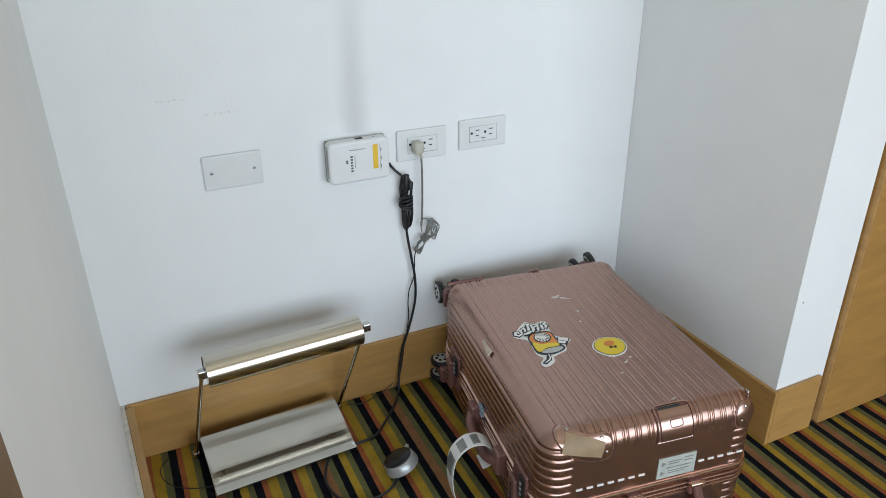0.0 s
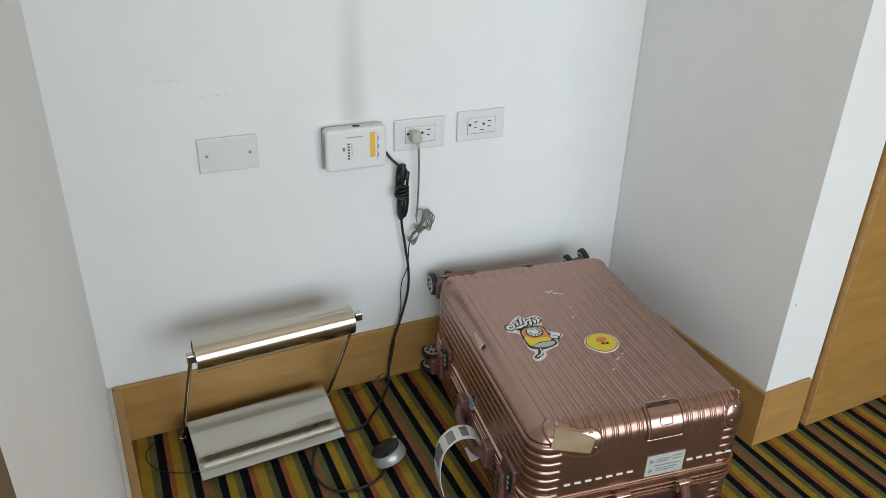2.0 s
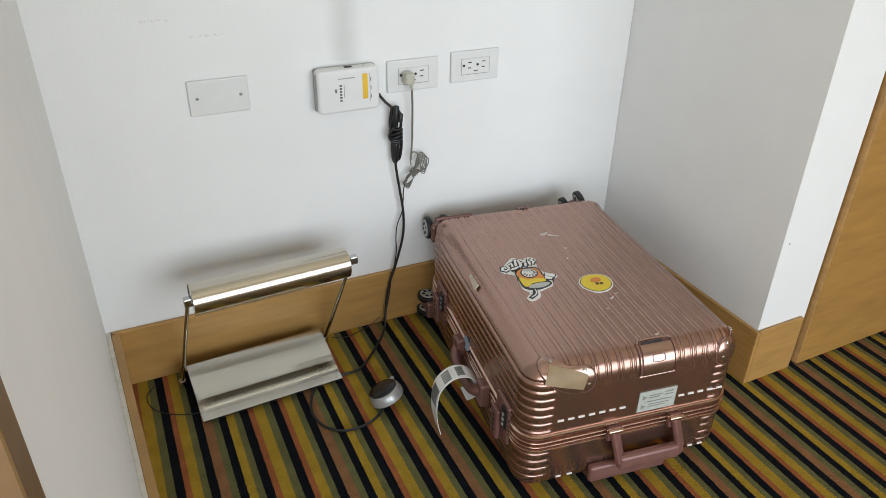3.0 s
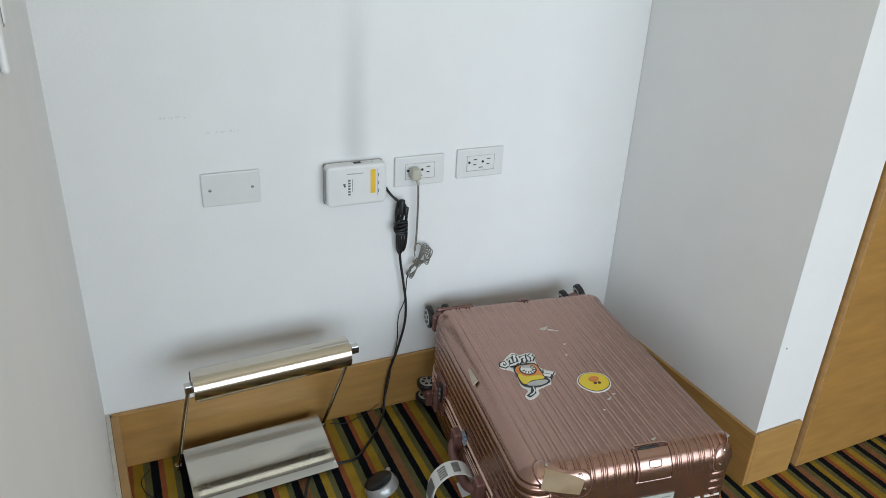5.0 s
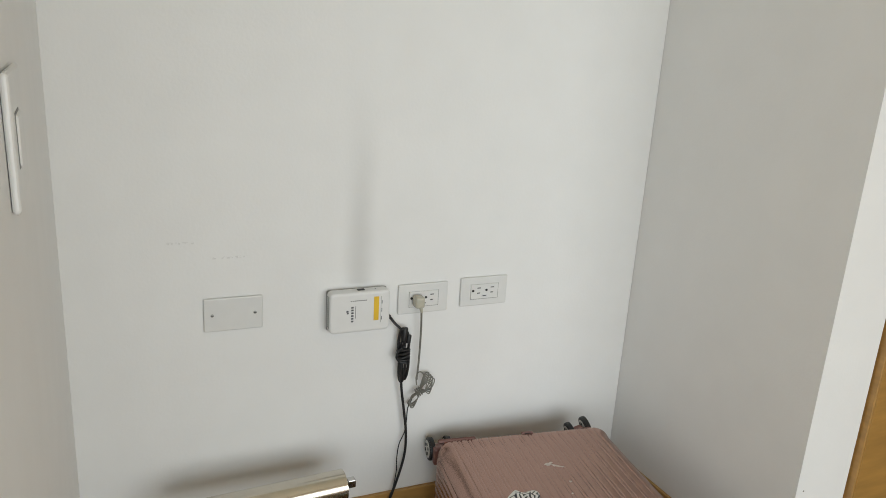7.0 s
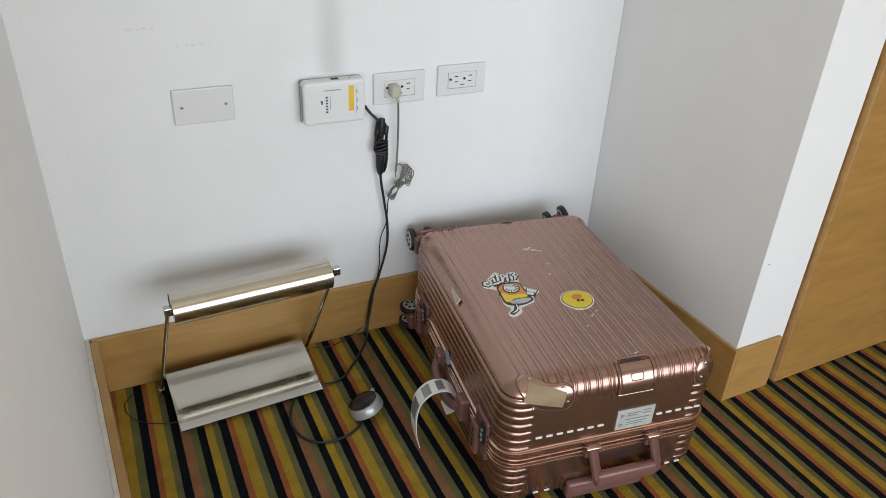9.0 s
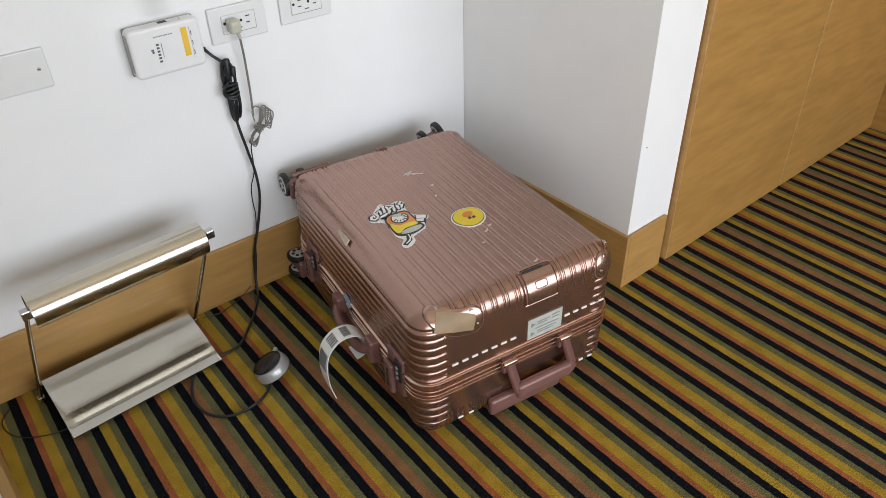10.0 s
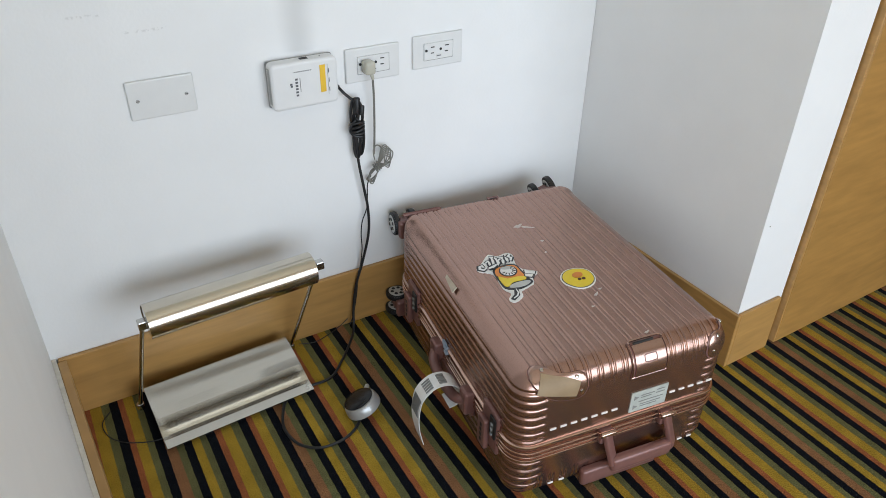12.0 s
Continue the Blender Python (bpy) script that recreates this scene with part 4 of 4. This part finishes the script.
# ---- wall fittings ----
def slot_set(parent, x, z):
    """One earthed socket turned on its side: a round hole and two slits."""
    part("earth_hole", cyl(0.0028, 0.0012, Matrix.Translation((x - 0.0125, -0.0090, z)) @ Euler((math.pi / 2, 0, 0)).to_matrix().to_4x4(), 14), DARK, parent)
    part("slit", box(x - 0.002, -0.0095, z + 0.0052, x + 0.0065, -0.0085, z + 0.0070), DARK, parent)
    part("slit", box(x - 0.002, -0.0095, z - 0.0070, x + 0.0050, -0.0085, z - 0.0052), DARK, parent)


def socket(x, z, label):
    s = thing("wall_socket", pose(x, 0, z), label, "wall socket", "sockets on the back wall")
    part("cover_plate", box(-0.0595, -0.0062, -0.0345, 0.0595, -0.0004, 0.0345, 0.003, 3), PLATE, s)
    # shade line put in as grey, right of and below the insert
    part("gap", box(-0.0345, -0.0069, -0.0186, 0.0357, -0.0055, 0.0175), LINE, s)
    part("insert", box(-0.0345, -0.0085, -0.0175, 0.0345, -0.0050, 0.0175, 0.0008, 1), PLATE, s)
    for dx in (-0.017, 0.017):
        slot_set(s, dx, 0.003)
    part("button", box(-0.006, -0.0096, -0.0130, 0.006, -0.0080, -0.0070, 0.0004, 1), PLATE, s)
    part("print_bar", box(-0.0048, -0.0100, -0.0110, 0.0048, -0.0094, -0.0090), INK, s)
    return s


socket(0.6965, 0.6225, "white double wall socket with a plug in it")
socket(0.8465, 0.6270, "white double wall socket, unused")

pc = thing("plug_cord", pose(0, 0, 0), "smoky plug with a thin grey cord tied in a coil", "power cord")
part("plug", box(0.668, -0.034, 0.609, 0.690, -0.0096, 0.635, 0.005, 3), CLEAR_PLUG, pc, "smoky translucent plug", smooth=True)
part("plug_tail", cyl(0.0045, 0.016, between((0.682, -0.026, 0.612), (0.686, -0.026, 0.597))[0], 10, 0.001, 0.003), CLEAR_PLUG, pc)
for dx in (-0.0011, 0.0011):
    part("cord", tube(((0.685 + dx, -0.026, 0.600), (0.688 + dx, -0.022, 0.560), (0.689 + dx, -0.018, 0.500), (0.688 + dx, -0.016, 0.455), (0.686 + dx, -0.016, 0.430)), 0.0013, 6), GREY_CORD, pc, smooth=True)
random.seed(4)
for k in range(7):
    s = (k - 3) * 0.0024
    tip = (0.723 + 0.004 * random.random() - abs(s), -0.022 + s, 0.420 + 0.004 * k - 0.010)
    end = (0.668 + 0.003 * random.random(), -0.020 - s, 0.374 + 0.003 * (k % 3))
    mid = (0.690, -0.022, 0.402)
    part("coil_turn", tube((mid, (0.704, -0.024 + s, 0.428 + 0.0022 * k), (tip[0], tip[1], tip[2] + 0.008), (tip[0] - 0.004, tip[1], tip[2] - 0.012), (0.702, -0.022 - s, 0.404), mid, (0.676, -0.022 + s, 0.396 - 0.001 * k), end, (end[0] + 0.008, end[1], end[2] - 0.006), (0.690, -0.020, 0.386), mid), 0.0013, 6, 6), GREY_CORD, pc, smooth=True)
part("loop", tube(((0.686, -0.018, 0.418), (0.684, -0.018, 0.440), (0.692, -0.018, 0.450), (0.702, -0.018, 0.442), (0.702, -0.018, 0.425)), 0.0014, 6), GREY_CORD, pc, smooth=True)
for k in range(3):
    pts = [(0.690 + 0.004 * (k - 1) + 0.006 * math.cos(a) * 0.7, -0.022 + 0.009 * math.sin(a), 0.402 + 0.003 * (k - 1) - 0.009 * math.cos(a)) for a in (i * math.pi / 5 for i in range(11))]
    part("tie_turn", tube(pts, 0.0014, 6, 3), GREY_CORD, pc, smooth=True)
part("tail", tube(((0.676, -0.018, 0.384), (0.668, -0.016, 0.362), (0.667, -0.014, 0.330), (0.664, -0.013, 0.300), (0.652, -0.013, 0.270), (0.648, -0.013, 0.235), (0.648, -0.014, 0.200), (0.640, -0.018, 0.160), (0.632, -0.020, 0.140), (0.626, -0.0205, 0.090), (0.612, -0.024, 0.030), (0.600, -0.026, 0.006)), 0.0013, 6), CORD, pc, smooth=True)

bp_ = thing("blank_plate", pose(0.2885, 0, 0.6255), "ivory blank wall plate fixed with two screws", "wall plate")
part("cover_plate", box(-0.0575, -0.0060, -0.0350, 0.0575, -0.0004, 0.0350, 0.003, 3), PLATE, bp_)
for dx in (-0.0415, 0.0415):
    sc = part("screw", cyl(0.0033, 0.0020, Matrix.Translation((dx, -0.0064, 0)) @ Euler((math.pi / 2, 0, 0)).to_matrix().to_4x4(), 14, 0.0006), SILVER, bp_, "steel screw")
    part("slit", box(dx - 0.0028, -0.0078, -0.0005, dx + 0.0028, -0.0072, 0.0005), DARK, sc)

sw = thing("light_switch", LEFT @ pose(0.0, -0.800, 1.091), "white rocker switch plate on the side wall", "light switch")
part("cover_plate", box(0.0004, -0.076, -0.0455, 0.0060, 0.042, 0.0455, 0.003, 3), PLATE, sw)
part("gap", box(0.005, -0.0560, -0.0185, 0.0066, -0.0190, 0.0185), LINE, sw)
part("rocker", box(0.005, -0.0545, -0.0170, 0.0080, -0.0205, 0.0170, 0.001, 1), PLASTIC, sw)

# ---- router ----
ro = thing("wifi_router", pose(0.543, 0, 0.616), "white plastic wall-mounted router with a yellow label", "router")
part("back_plate", box(-0.0662, -0.009, -0.0470, 0.0655, -0.0004, 0.0425, 0.004, 2), LINE, ro, "grey back plate")
b = box(-0.066, -0.034, -0.047, 0.066, -0.009, 0.0435)
up = [e for e in b.edges if abs(e.verts[0].co.y - e.verts[1].co.y) > 0.01]
bmesh.ops.bevel(b, geom=up, offset=0.010, segments=4, affect="EDGES", profile=0.5)
front = [e for e in b.edges if all(v.co.y < -0.033 for v in e.verts)]
bmesh.ops.bevel(b, geom=front, offset=0.006, segments=3, affect="EDGES", profile=0.5)
body = part("case", b, PLASTIC, ro, smooth=False)
for k in range(16):
    z = -0.034 + k * 0.0044
    part("vent_slit", box(-0.0668, -0.027, z, -0.0655, -0.014, z + 0.0018), LINE, body)
part("port", box(-0.004, -0.024, 0.0427, 0.012, -0.013, 0.0440), DARK, body, "dark cable port")
part("led", cyl(0.0012, 0.001, Matrix.Translation((0.036, -0.020, 0.0437)), 8), DARK, body)
part("yellow_label", box(0.029, -0.0348, -0.022, 0.040, -0.0338, 0.031, 0.0002, 1), YELLOW, body, "plain yellow paper label")
part("print_bar", box(0.0445, -0.0346, -0.028, 0.0450, -0.0339, 0.031), LINE, body)
for k in range(3):
    part("print_bar", box(0.0462, -0.0346, -0.022 + 0.018 * k, 0.0475, -0.0339, -0.014 + 0.018 * k), INK, body)
for k in range(8):
    x = -0.022 + 0.0045 * k
    part("print_bar", box(x, -0.0346, 0.0240, x + 0.0032, -0.0339, 0.0258), LINE, body)
# the maker's mark, as plain shapes
for k in range(6):
    z = -0.022 + 0.0062 * k
    part("mark_bar", box(-0.0205, -0.0346, z, -0.0155, -0.0339, z + 0.0036), INK, body)
part("mark_bar", box(-0.0310, -0.0346, 0.001, -0.0265, -0.0339, 0.0045), INK, body)
part("mark_bar", box(-0.0300, -0.0346, -0.003, -0.0260, -0.0339, 0.0005), INK, body)
part("mark_bar", box(-0.0115, -0.0346, -0.014, -0.0105, -0.0339, 0.013), LINE, body)

# a small chip in the pier's paint
turned(tagged(obj("paint_chip", cyl(0.0018, 0.001, Matrix.Translation((0.020, COL_Y - 0.0003, 0.357)) @ Euler((math.pi / 2, 0, 0)).to_matrix().to_4x4(), 7), LINE), "small grey chip in the pier's white paint", "paint chip"), EAST)
